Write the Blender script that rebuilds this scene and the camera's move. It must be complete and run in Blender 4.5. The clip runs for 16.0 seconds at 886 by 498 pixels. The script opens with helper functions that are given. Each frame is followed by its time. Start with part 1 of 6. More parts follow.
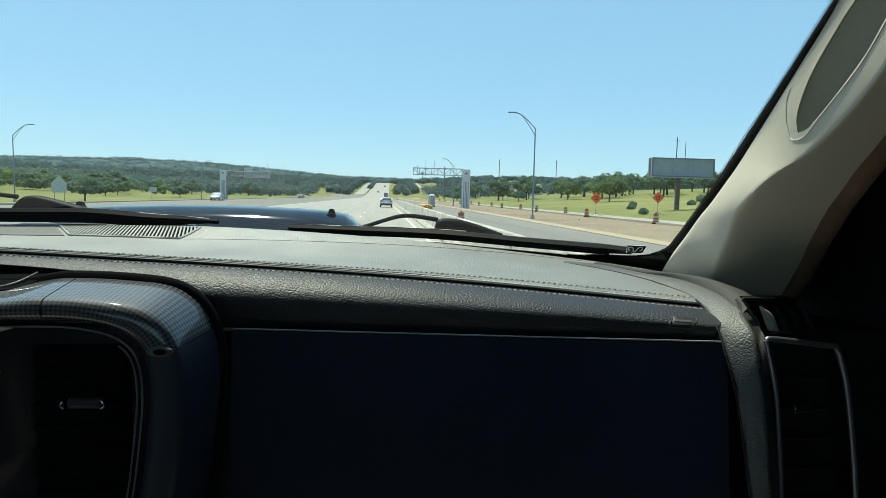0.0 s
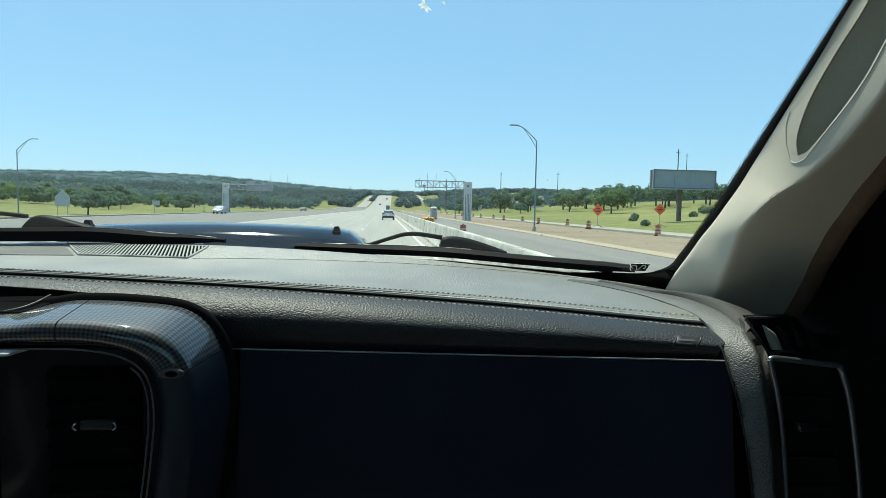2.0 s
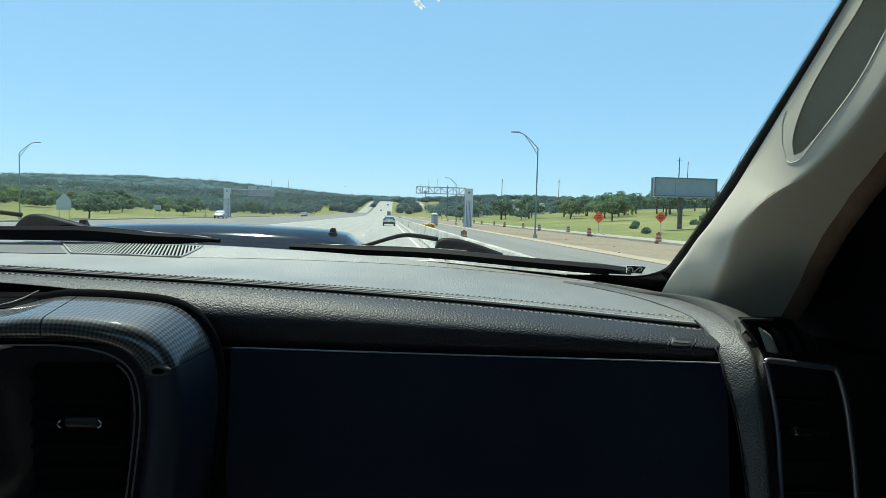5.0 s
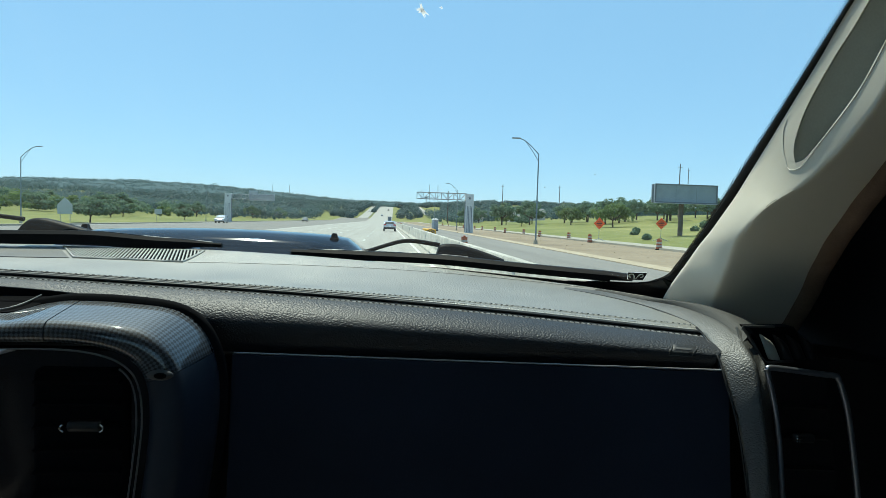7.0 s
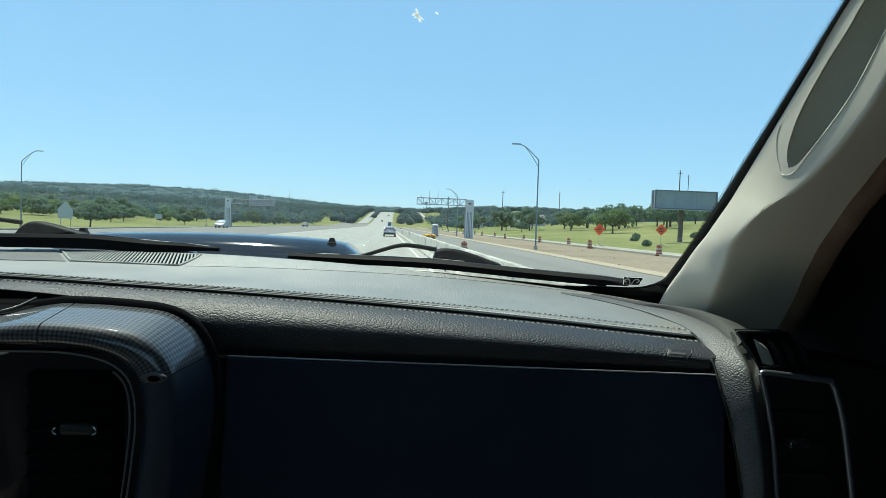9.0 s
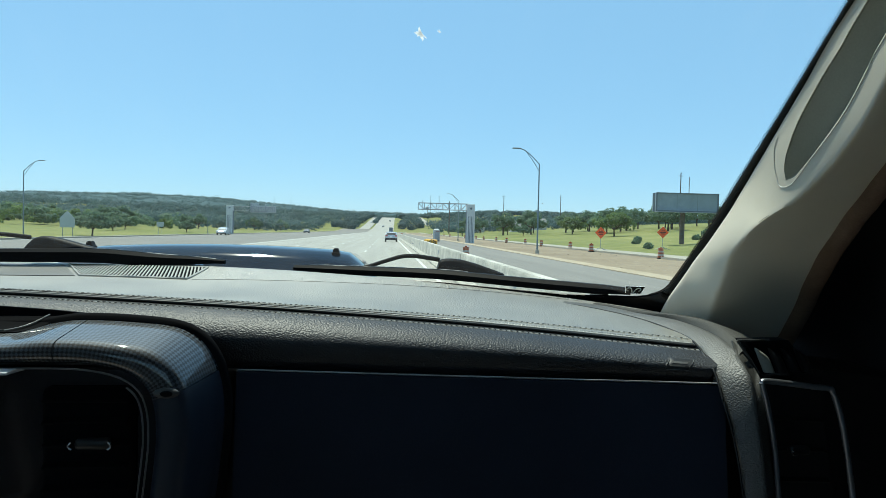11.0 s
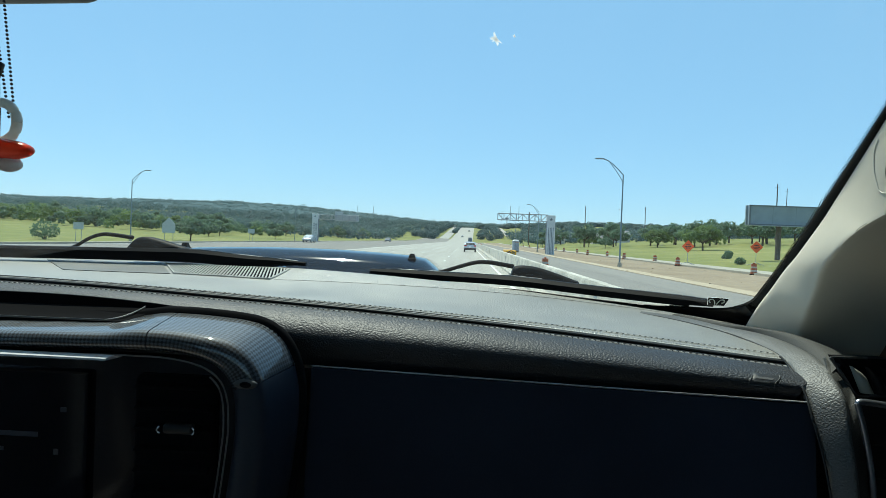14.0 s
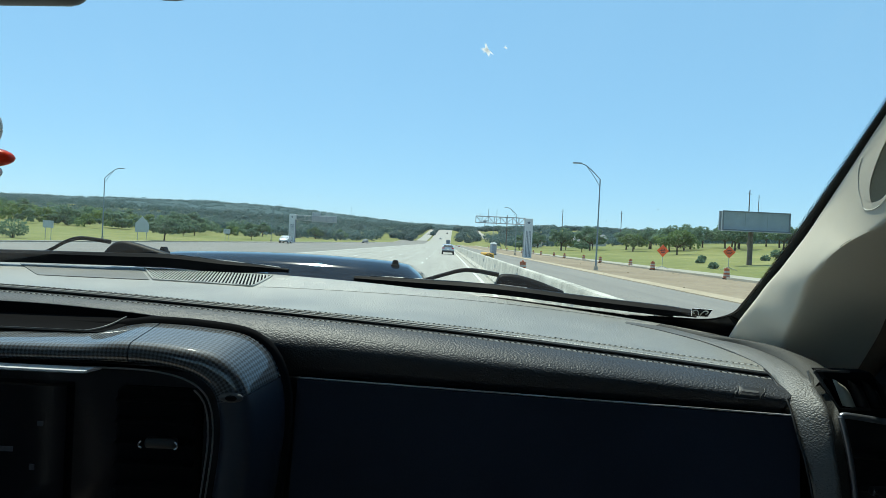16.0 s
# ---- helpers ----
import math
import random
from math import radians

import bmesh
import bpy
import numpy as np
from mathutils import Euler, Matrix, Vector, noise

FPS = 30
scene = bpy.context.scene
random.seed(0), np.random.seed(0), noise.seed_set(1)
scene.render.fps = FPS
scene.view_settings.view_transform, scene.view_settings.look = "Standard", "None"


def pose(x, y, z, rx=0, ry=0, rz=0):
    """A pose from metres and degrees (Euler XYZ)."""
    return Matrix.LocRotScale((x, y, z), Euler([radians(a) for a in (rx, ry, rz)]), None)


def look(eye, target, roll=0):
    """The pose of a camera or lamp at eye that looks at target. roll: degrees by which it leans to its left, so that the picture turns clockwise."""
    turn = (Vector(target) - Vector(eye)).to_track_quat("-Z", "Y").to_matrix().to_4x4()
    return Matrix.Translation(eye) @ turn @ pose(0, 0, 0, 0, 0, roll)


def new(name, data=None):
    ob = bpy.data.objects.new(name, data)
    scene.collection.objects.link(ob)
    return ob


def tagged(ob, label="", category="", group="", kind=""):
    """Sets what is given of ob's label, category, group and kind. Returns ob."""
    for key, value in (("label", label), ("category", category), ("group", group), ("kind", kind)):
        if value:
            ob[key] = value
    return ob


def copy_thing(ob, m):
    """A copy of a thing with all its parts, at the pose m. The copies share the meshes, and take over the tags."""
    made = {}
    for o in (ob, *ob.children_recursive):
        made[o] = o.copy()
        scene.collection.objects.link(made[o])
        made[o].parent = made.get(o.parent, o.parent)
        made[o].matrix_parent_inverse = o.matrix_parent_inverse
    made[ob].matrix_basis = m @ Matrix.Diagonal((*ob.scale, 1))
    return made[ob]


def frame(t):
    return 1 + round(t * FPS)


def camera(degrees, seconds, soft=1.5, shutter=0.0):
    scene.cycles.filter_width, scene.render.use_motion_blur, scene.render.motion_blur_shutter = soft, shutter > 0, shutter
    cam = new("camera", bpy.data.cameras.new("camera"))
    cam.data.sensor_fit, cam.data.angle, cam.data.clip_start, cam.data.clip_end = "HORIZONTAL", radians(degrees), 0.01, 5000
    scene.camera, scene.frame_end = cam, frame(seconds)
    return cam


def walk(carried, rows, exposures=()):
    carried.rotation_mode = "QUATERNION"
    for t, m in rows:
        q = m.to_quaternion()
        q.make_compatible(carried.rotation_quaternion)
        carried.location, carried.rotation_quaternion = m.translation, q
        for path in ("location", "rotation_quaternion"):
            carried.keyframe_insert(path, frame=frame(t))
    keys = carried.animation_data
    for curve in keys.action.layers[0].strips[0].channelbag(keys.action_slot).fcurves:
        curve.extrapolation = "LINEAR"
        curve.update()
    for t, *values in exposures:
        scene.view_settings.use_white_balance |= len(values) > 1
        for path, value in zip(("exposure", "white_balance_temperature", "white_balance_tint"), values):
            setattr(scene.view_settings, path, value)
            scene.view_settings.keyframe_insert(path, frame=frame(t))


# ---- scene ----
cam = camera(71.70, 16.0, 0.6)
PATH = [
    (0.0, (0.0000, 0.0001, 1.7500), (0.4967, 4.9573, 1.3269), 1.30),
    (0.5, (0.0006, -0.0040, 1.7514), (0.4785, 4.9589, 1.3753), 1.42),
    (1.0, (-0.0054, -0.0053, 1.7584), (0.4705, 4.9600, 1.4133), 0.95),
    (1.5, (0.0010, 0.0057, 1.7513), (0.4719, 4.9712, 1.4020), 0.67),
    (2.0, (-0.0058, -0.0086, 1.7604), (0.4732, 4.9579, 1.4371), 1.10),
    (2.5, (0.0024, -0.0072, 1.7558), (0.4948, 4.9589, 1.4472), 1.60),
    (3.0, (-0.0050, -0.0125, 1.7632), (0.4841, 4.9553, 1.4766), 1.70),
    (3.5, (0.0017, -0.0065, 1.7565), (0.4799, 4.9627, 1.4771), 1.56),
    (4.0, (0.0044, -0.0020, 1.7521), (0.4755, 4.9677, 1.4689), 1.48),
    (6.5, (0.0025, -0.0060, 1.7519), (0.4731, 4.9661, 1.5144), 1.67),
    (7.0, (0.0020, -0.0049, 1.7524), (0.4697, 4.9679, 1.5249), 1.74),
    (7.5, (0.0008, -0.0026, 1.7520), (0.4690, 4.9706, 1.5337), 1.75),
    (8.0, (0.0055, -0.0038, 1.7500), (0.4671, 4.9706, 1.5429), 1.86),
    (8.5, (-0.0019, -0.0096, 1.7593), (0.4629, 4.9651, 1.5693), 1.68),
    (9.0, (0.0077, -0.0068, 1.7509), (0.4743, 4.9680, 1.5684), 1.91),
    (9.2, (0.0077, -0.0068, 1.7509), (0.4470, 4.9680, 1.5914), 1.70),
    (11.3, (0.0026, -0.0195, 1.7616), (0.4526, 4.9658, 1.6260), 1.22),
    (11.5, (0.0026, -0.0195, 1.7616), (0.3656, 4.9658, 1.6423), 1.46),
    (12.0, (0.0075, -0.0304, 1.7626), (-0.0570, 4.9675, 1.6321), 0.92),
    (12.5, (0.0061, -0.0304, 1.7614), (-0.1952, 4.9647, 1.6688), 0.93),
    (13.0, (0.0042, -0.0274, 1.7632), (-0.2127, 4.9672, 1.6773), 1.73),
    (13.5, (0.0068, -0.0253, 1.7584), (-0.2027, 4.9696, 1.6781), 2.05),
    (14.0, (0.0118, -0.0217, 1.7536), (-0.1788, 4.9741, 1.6745), 2.22),
    (14.5, (0.0094, -0.0195, 1.7552), (-0.1402, 4.9775, 1.6699), 2.44),
    (15.0, (0.0026, -0.0174, 1.7603), (-0.0973, 4.9812, 1.6977), 2.40),
    (15.5, (0.0066, -0.0134, 1.7547), (-0.0462, 4.9858, 1.6862), 2.84),
    (16.0, (-0.0020, -0.0172, 1.7632), (-0.0129, 4.9825, 1.7095), 2.76),
]
walk(cam, [(t, look(eye, target, roll)) for t, eye, target, roll in PATH], [(0.0, 0.55, 7200, -1), (2.5, 0.54, 6800, -1), (7.0, 0.53, 6720, -1), (12.5, 0.50, 6650, -1), (16.0, 0.50, 6620, -1)])

# ---- light ----
SUN = Vector((-0.20, 0.31, 0.87)).normalized()
world = bpy.data.worlds.new("sky")
scene.world = world
world.use_nodes = True
sky = world.node_tree.nodes.new("ShaderNodeTexSky")
sky.sky_type, sky.sun_disc = "NISHITA", False
sky.sun_elevation = math.asin(SUN.z)
sky.sun_rotation = math.atan2(SUN.x, SUN.y)
sky.altitude, sky.air_density, sky.dust_density, sky.ozone_density = 300, 1.0, 0.05, 4.5
background = world.node_tree.nodes["Background"]
background.inputs["Strength"].default_value = 0.122
haze = world.node_tree.nodes.new("ShaderNodeMix")
haze.data_type = "RGBA"
haze.inputs["Factor"].default_value = 0.68
haze.inputs["B"].default_value = (1.78, 3.50, 5.68, 1)
world.node_tree.links.new(sky.outputs[0], haze.inputs["A"])
world.node_tree.links.new(haze.outputs["Result"], background.inputs["Color"])
lamp = bpy.data.lights.new("sun", "SUN")
lamp.energy, lamp.angle, lamp.color = 3.6, radians(0.5), (1.0, 0.96, 0.88)
sun = new("sun", lamp)
sun.matrix_world = look(SUN * 60, (0, 0, 0))


# ---- materials ----
def nodes_of(name):
    m = bpy.data.materials.new(name)
    m.use_nodes = True
    t = m.node_tree
    return m, t, t.nodes["Principled BSDF"], t.nodes, t.links


def noise_node(t, scale, detail=4, rough=0.55, vec=None):
    n = t.nodes.new("ShaderNodeTexNoise")
    n.inputs["Scale"].default_value, n.inputs["Detail"].default_value, n.inputs["Roughness"].default_value = scale, detail, rough
    if vec:
        t.links.new(vec, n.inputs["Vector"])
    return n


def ramp(t, fac, stops):
    r = t.nodes.new("ShaderNodeValToRGB")
    while len(r.color_ramp.elements) < len(stops):
        r.color_ramp.elements.new(0.5)
    for e, (p, c) in zip(r.color_ramp.elements, stops):
        e.position, e.color = p, (*c, 1)
    t.links.new(fac, r.inputs["Fac"])
    return r


def shade(c, k):
    return tuple(min(1.0, v * k) for v in c)


def surface(name, col, rough=0.6, metal=0.0, var=0.15, scale=6.0, fine=90.0, bump=0.15, deep=0.002, coat=0.0, col2=None, spec=0.5, rand=0.0):
    """A plain real surface: large stains, fine grain, relief."""
    m, t, b, N, L = nodes_of(name)
    co = N.new("ShaderNodeTexCoord").outputs["Object"]
    big, small = noise_node(t, scale, 5, 0.6, co), noise_node(t, fine, 3, 0.6, co)
    r = ramp(t, big.outputs["Fac"], [(0.3, shade(col, 1 - var)), (0.7, col2 or shade(col, 1 + var))])
    mix = N.new("ShaderNodeMix")
    mix.data_type, mix.blend_type = "RGBA", "OVERLAY"
    mix.inputs["Factor"].default_value = min(1.0, var * 1.5)
    L.new(r.outputs["Color"], mix.inputs["A"])
    L.new(small.outputs["Fac"], mix.inputs["B"])
    out = mix.outputs["Result"]
    if rand:
        info, hsv, mr = N.new("ShaderNodeObjectInfo"), N.new("ShaderNodeHueSaturation"), N.new("ShaderNodeMapRange")
        mr.inputs["To Min"].default_value, mr.inputs["To Max"].default_value = 1 - rand, 1 + rand
        L.new(info.outputs["Random"], mr.inputs["Value"])
        L.new(mr.outputs["Result"], hsv.inputs["Value"])
        L.new(out, hsv.inputs["Color"])
        out = hsv.outputs["Color"]
    L.new(out, b.inputs["Base Color"])
    b.inputs["Metallic"].default_value = metal
    b.inputs["Coat Weight"].default_value = coat
    b.inputs["Coat Roughness"].default_value = 0.05
    b.inputs["Specular IOR Level"].default_value = spec
    rr = N.new("ShaderNodeMapRange")
    rr.inputs["To Min"].default_value, rr.inputs["To Max"].default_value = rough * 0.85, min(1, rough * 1.15)
    L.new(small.outputs["Fac"], rr.inputs["Value"])
    L.new(rr.outputs["Result"], b.inputs["Roughness"])
    if bump:
        bn = N.new("ShaderNodeBump")
        bn.inputs["Strength"].default_value, bn.inputs["Distance"].default_value = bump, deep
        L.new(small.outputs["Fac"], bn.inputs["Height"])
        L.new(bn.outputs["Normal"], b.inputs["Normal"])
    return m


def leather(name, col, cells=300.0, rough=0.5, bump=0.6, spec=0.5, along=1.0, ior=1.5):
    m, t, b, N, L = nodes_of(name)
    mp = N.new("ShaderNodeMapping")
    mp.inputs["Scale"].default_value = (along, 1, 1)
    L.new(N.new("ShaderNodeTexCoord").outputs["Object"], mp.inputs["Vector"])
    co = mp.outputs["Vector"]
    warp = noise_node(t, cells * 0.35, 2, 0.5, co)
    add = N.new("ShaderNodeMix")
    add.data_type = "VECTOR"
    add.inputs["Factor"].default_value = 0.0012
    L.new(co, add.inputs["A"])
    L.new(warp.outputs["Color"], add.inputs["B"])
    v = N.new("ShaderNodeTexVoronoi")
    v.feature = "SMOOTH_F1"
    v.inputs["Scale"].default_value = cells
    L.new(add.outputs["Result"], v.inputs["Vector"])
    big = noise_node(t, 9, 5, 0.65, co)
    r = ramp(t, big.outputs["Fac"], [(0.3, shade(col, 0.8)), (0.72, shade(col, 1.25))])
    L.new(r.outputs["Color"], b.inputs["Base Color"])
    rr = N.new("ShaderNodeMapRange")
    rr.inputs["To Min"].default_value, rr.inputs["To Max"].default_value = rough * 0.85, rough * 1.2
    L.new(big.outputs["Fac"], rr.inputs["Value"])
    L.new(rr.outputs["Result"], b.inputs["Roughness"])
    b.inputs["Specular IOR Level"].default_value = spec
    b.inputs["IOR"].default_value = ior
    bn = N.new("ShaderNodeBump")
    bn.inputs["Strength"].default_value, bn.inputs["Distance"].default_value = bump, 0.0008
    bn.invert = True
    L.new(v.outputs["Distance"], bn.inputs["Height"])
    L.new(bn.outputs["Normal"], b.inputs["Normal"])
    return m


def carbon(name):
    """Twill weave under clear lacquer, laid out on the sweep's own lengths."""
    m, t, b, N, L = nodes_of(name)
    uv = N.new("ShaderNodeTexCoord").outputs["UV"]
    mp = N.new("ShaderNodeMapping")
    mp.inputs["Rotation"].default_value[2] = radians(45)
    mp.inputs["Scale"].default_value = (330, 330, 1)
    L.new(uv, mp.inputs["Vector"])
    ck = N.new("ShaderNodeTexChecker")
    ck.inputs["Scale"].default_value = 1.0
    ck.inputs["Color1"].default_value, ck.inputs["Color2"].default_value = (0.004, 0.006, 0.010, 1), (0.082, 0.102, 0.128, 1)
    L.new(mp.outputs["Vector"], ck.inputs["Vector"])
    co = N.new("ShaderNodeTexCoord").outputs["Object"]
    big = noise_node(t, 25, 3, 0.5, co)
    mix = N.new("ShaderNodeMix")
    mix.data_type, mix.blend_type = "RGBA", "MULTIPLY"
    mix.inputs["Factor"].default_value = 0.5
    L.new(ck.outputs["Color"], mix.inputs["A"])
    L.new(big.outputs["Fac"], mix.inputs["B"])
    L.new(mix.outputs["Result"], b.inputs["Base Color"])
    b.inputs["Metallic"].default_value, b.inputs["Roughness"].default_value = 0.0, 0.6
    b.inputs["Coat Weight"].default_value, b.inputs["Coat Roughness"].default_value = 1.0, 0.04
    bn = N.new("ShaderNodeBump")
    bn.inputs["Strength"].default_value, bn.inputs["Distance"].default_value = 0.35, 0.0006
    L.new(ck.outputs["Fac"], bn.inputs["Height"])
    L.new(bn.outputs["Normal"], b.inputs["Normal"])
    return m


def ground_material(name, stops, s1, s2, rough=0.95, bump=0.4, deep=0.03, along=1.0):
    m, t, b, N, L = nodes_of(name)
    co = N.new("ShaderNodeTexCoord").outputs["Object"]
    mp = N.new("ShaderNodeMapping")
    mp.inputs["Scale"].default_value = (1, along, 1)
    L.new(co, mp.inputs["Vector"])
    a, c = noise_node(t, s1, 6, 0.65, mp.outputs["Vector"]), noise_node(t, s2, 5, 0.7, co)
    mx = N.new("ShaderNodeMix")
    mx.inputs["Factor"].default_value = 0.45
    L.new(a.outputs["Fac"], mx.inputs["A"])
    L.new(c.outputs["Fac"], mx.inputs["B"])
    r = ramp(t, mx.outputs["Result"], stops)
    L.new(r.outputs["Color"], b.inputs["Base Color"])
    b.inputs["Roughness"].default_value = rough
    b.inputs["Specular IOR Level"].default_value = 0.25
    bn = N.new("ShaderNodeBump")
    bn.inputs["Strength"].default_value, bn.inputs["Distance"].default_value = bump, deep
    L.new(c.outputs["Fac"], bn.inputs["Height"])
    L.new(bn.outputs["Normal"], b.inputs["Normal"])
    return m


def foliage(name, dark, light):
    m, t, b, N, L = nodes_of(name)
    geo = N.new("ShaderNodeNewGeometry")
    co = N.new("ShaderNodeTexCoord").outputs["Object"]
    n = noise_node(t, 0.6, 4, 0.6, co)
    mx = N.new("ShaderNodeMix")
    mx.inputs["Factor"].default_value = 0.5
    L.new(geo.outputs["Random Per Island"], mx.inputs["A"])
    L.new(n.outputs["Fac"], mx.inputs["B"])
    r = ramp(t, mx.outputs["Result"], [(0.2, dark), (0.8, light)])
    L.new(r.outputs["Color"], b.inputs["Base Color"])
    b.inputs["Roughness"].default_value = 0.7
    b.inputs["Specular IOR Level"].default_value = 0.3
    tl, ms = N.new("ShaderNodeBsdfTranslucent"), N.new("ShaderNodeMixShader")
    ms.inputs["Fac"].default_value = 0.5
    L.new(r.outputs["Color"], tl.inputs["Color"])
    L.new(b.outputs[0], ms.inputs[1])
    L.new(tl.outputs[0], ms.inputs[2])
    L.new(ms.outputs[0], N["Material Output"].inputs["Surface"])
    return m


def clear_glass(name, tint=(0.93, 0.975, 0.96, 1), dust=0.0):
    """Thin pane: light goes straight through, a little is mirrored, more at a slant. dust: the share of a thin film of
    road dust, which also veils the far view in place of haze.
    """
    m = bpy.data.materials.new(name)
    m.use_nodes = True
    t = m.node_tree
    t.nodes.remove(t.nodes["Principled BSDF"])
    tr, gl, mx, lw, pw = (t.nodes.new(k) for k in ("ShaderNodeBsdfTransparent", "ShaderNodeBsdfGlossy", "ShaderNodeMixShader", "ShaderNodeLayerWeight", "ShaderNodeMath"))
    tr.inputs["Color"].default_value = tint
    gl.inputs["Roughness"].default_value = 0.03
    lw.inputs["Blend"].default_value = 0.5
    pw.operation = "POWER"
    pw.inputs[1].default_value = 4.0
    t.links.new(lw.outputs["Facing"], pw.inputs[0])
    t.links.new(pw.outputs[0], mx.inputs["Fac"])
    t.links.new(tr.outputs[0], mx.inputs[1])
    t.links.new(gl.outputs[0], mx.inputs[2])
    out = mx.outputs[0]
    if dust:
        film, lay, mp = t.nodes.new("ShaderNodeBsdfTranslucent"), t.nodes.new("ShaderNodeMixShader"), t.nodes.new("ShaderNodeMapping")
        film.inputs["Color"].default_value = (0.84, 0.84, 0.82, 1)
        mp.inputs["Rotation"].default_value[1] = radians(35)
        mp.inputs["Scale"].default_value = (9, 2, 2)
        t.links.new(t.nodes.new("ShaderNodeTexCoord").outputs["Object"], mp.inputs["Vector"])
        smear = noise_node(t, 2.2, 5, 0.6, mp.outputs["Vector"])
        r = ramp(t, smear.outputs["Fac"], [(0.3, (dust * 0.6,) * 3), (0.62, (dust,) * 3), (0.8, (dust * 2.2,) * 3)])
        t.links.new(r.outputs["Color"], lay.inputs["Fac"])
        t.links.new(out, lay.inputs[1])
        t.links.new(film.outputs[0], lay.inputs[2])
        out = lay.outputs[0]
    t.links.new(out, t.nodes["Material Output"].inputs["Surface"])
    return m


def translucent(name, col, share=0.6, rough=0.2):
    """Cloudy plastic that lets light through and shines."""
    m, t, b, N, L = nodes_of(name)
    n = noise_node(t, 40, 3, 0.5, N.new("ShaderNodeTexCoord").outputs["Object"])
    r = ramp(t, n.outputs["Fac"], [(0.3, shade(col, 0.9)), (0.7, shade(col, 1.08))])
    tl, mx = N.new("ShaderNodeBsdfTranslucent"), N.new("ShaderNodeMixShader")
    mx.inputs["Fac"].default_value = share
    L.new(r.outputs["Color"], b.inputs["Base Color"])
    L.new(r.outputs["Color"], tl.inputs["Color"])
    b.inputs["Roughness"].default_value = rough
    L.new(b.outputs[0], mx.inputs[1])
    L.new(tl.outputs[0], mx.inputs[2])
    L.new(mx.outputs[0], N["Material Output"].inputs["Surface"])
    return m


def plastic(name, col, clear, rough):
    m, t, b, N, L = nodes_of(name)
    n = noise_node(t, 40, 3, 0.5, N.new("ShaderNodeTexCoord").outputs["Object"])
    r = ramp(t, n.outputs["Fac"], [(0.3, shade(col, 0.9)), (0.7, shade(col, 1.05))])
    L.new(r.outputs["Color"], b.inputs["Base Color"])
    b.inputs["Transmission Weight"].default_value, b.inputs["Roughness"].default_value, b.inputs["IOR"].default_value = clear, rough, 1.35
    return m


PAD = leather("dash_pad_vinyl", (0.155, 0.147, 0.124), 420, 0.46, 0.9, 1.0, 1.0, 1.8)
PANEL = leather("defroster_vinyl", (0.105, 0.102, 0.092), 420, 0.5, 1.2, 0.8)
# pale diffuse grey painted in place of the sky reflected in the bar
BARM = surface("bar_reflection_grey", (0.62, 0.63, 0.65), 0.4, var=0.04, scale=20, fine=300, bump=0.0)
# plain grey painted in place of reflections in thin chrome lines and rims
DIMLINE = surface("chrome_reflection_grey", (0.12, 0.12, 0.125), 0.3, var=0.05, scale=30, fine=300, bump=0.0)
# pale tone painted for the edge highlight along the glove box lip
LIP = surface("lip_highlight", (0.30, 0.30, 0.31), 0.4, var=0.05, scale=30, fine=300, bump=0.0)
SLAT = surface("grille_slat_grey", (0.40, 0.395, 0.36), 0.6, var=0.08, scale=20, fine=500, bump=0.1, deep=0.0003)
PEBBLE = leather("pebbled_vinyl", (0.175, 0.165, 0.135), 330, 0.45, 2.0, 1.0, 1.0, 1.8)
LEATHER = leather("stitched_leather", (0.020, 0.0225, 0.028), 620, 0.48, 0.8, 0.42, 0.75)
BAND = leather("end_band_vinyl", (0.082, 0.083, 0.081), 620, 0.50, 0.9, 0.7, 0.8, 1.5)
CAPM = leather("corner_cap_vinyl", (0.040, 0.040, 0.037), 700, 0.6, 0.6, 0.35)
GLOVE = surface("glove_box_plastic", (0.015, 0.021, 0.036), 0.65, var=0.2, scale=5, fine=600, bump=0.2, deep=0.0004, spec=0.15)
BLACK = surface("black_plastic", (0.007, 0.007, 0.008), 0.45, var=0.2, scale=12, fine=400, bump=0.15, deep=0.0004)
GREYPL = surface("grey_plastic", (0.06, 0.06, 0.06), 0.5, var=0.12, scale=12, fine=500, bump=0.3, deep=0.0004)
GLOSSBLACK = surface("gloss_black_plastic", (0.008, 0.009, 0.012), 0.12, var=0.1, scale=8, fine=60, bump=0.0, coat=0.5)
RUBBER = surface("wiper_rubber", (0.005, 0.005, 0.006), 0.5, var=0.25, scale=14, fine=220, bump=0.2, deep=0.0004, spec=0.08)
# grey that imitates the sun's highlight on the black wiper blades
HIGHLIGHT = surface("blade_highlight_grey", (0.20, 0.205, 0.215), 0.35, var=0.2, scale=30, fine=300, bump=0.1, deep=0.0003)
SEAM = surface("seam_piping", (0.012, 0.012, 0.013), 0.5, var=0.1, scale=30, fine=400, bump=0.2, deep=0.0004)
THREAD = surface("thread", (0.34, 0.34, 0.32), 0.8, var=0.2, scale=80, fine=900, bump=0.3, deep=0.0003)
CHROME = surface("satin_chrome", (0.55, 0.56, 0.58), 0.22, 1.0, var=0.06, scale=20, fine=300, bump=0.03, deep=0.0003)
SILVER = surface("dark_silver_trim", (0.34, 0.36, 0.40), 0.35, 0.9, var=0.08, scale=20, fine=300, bump=0.03, deep=0.0003)
CARBON = carbon("carbon_fibre_weave")
# blue-black painted for shade and blue reflections on the surround's leg
LEGBLUE = surface("leg_shade_blue", (0.016, 0.022, 0.036), 0.42, var=0.1, scale=8, fine=200, bump=0.05, deep=0.0003)
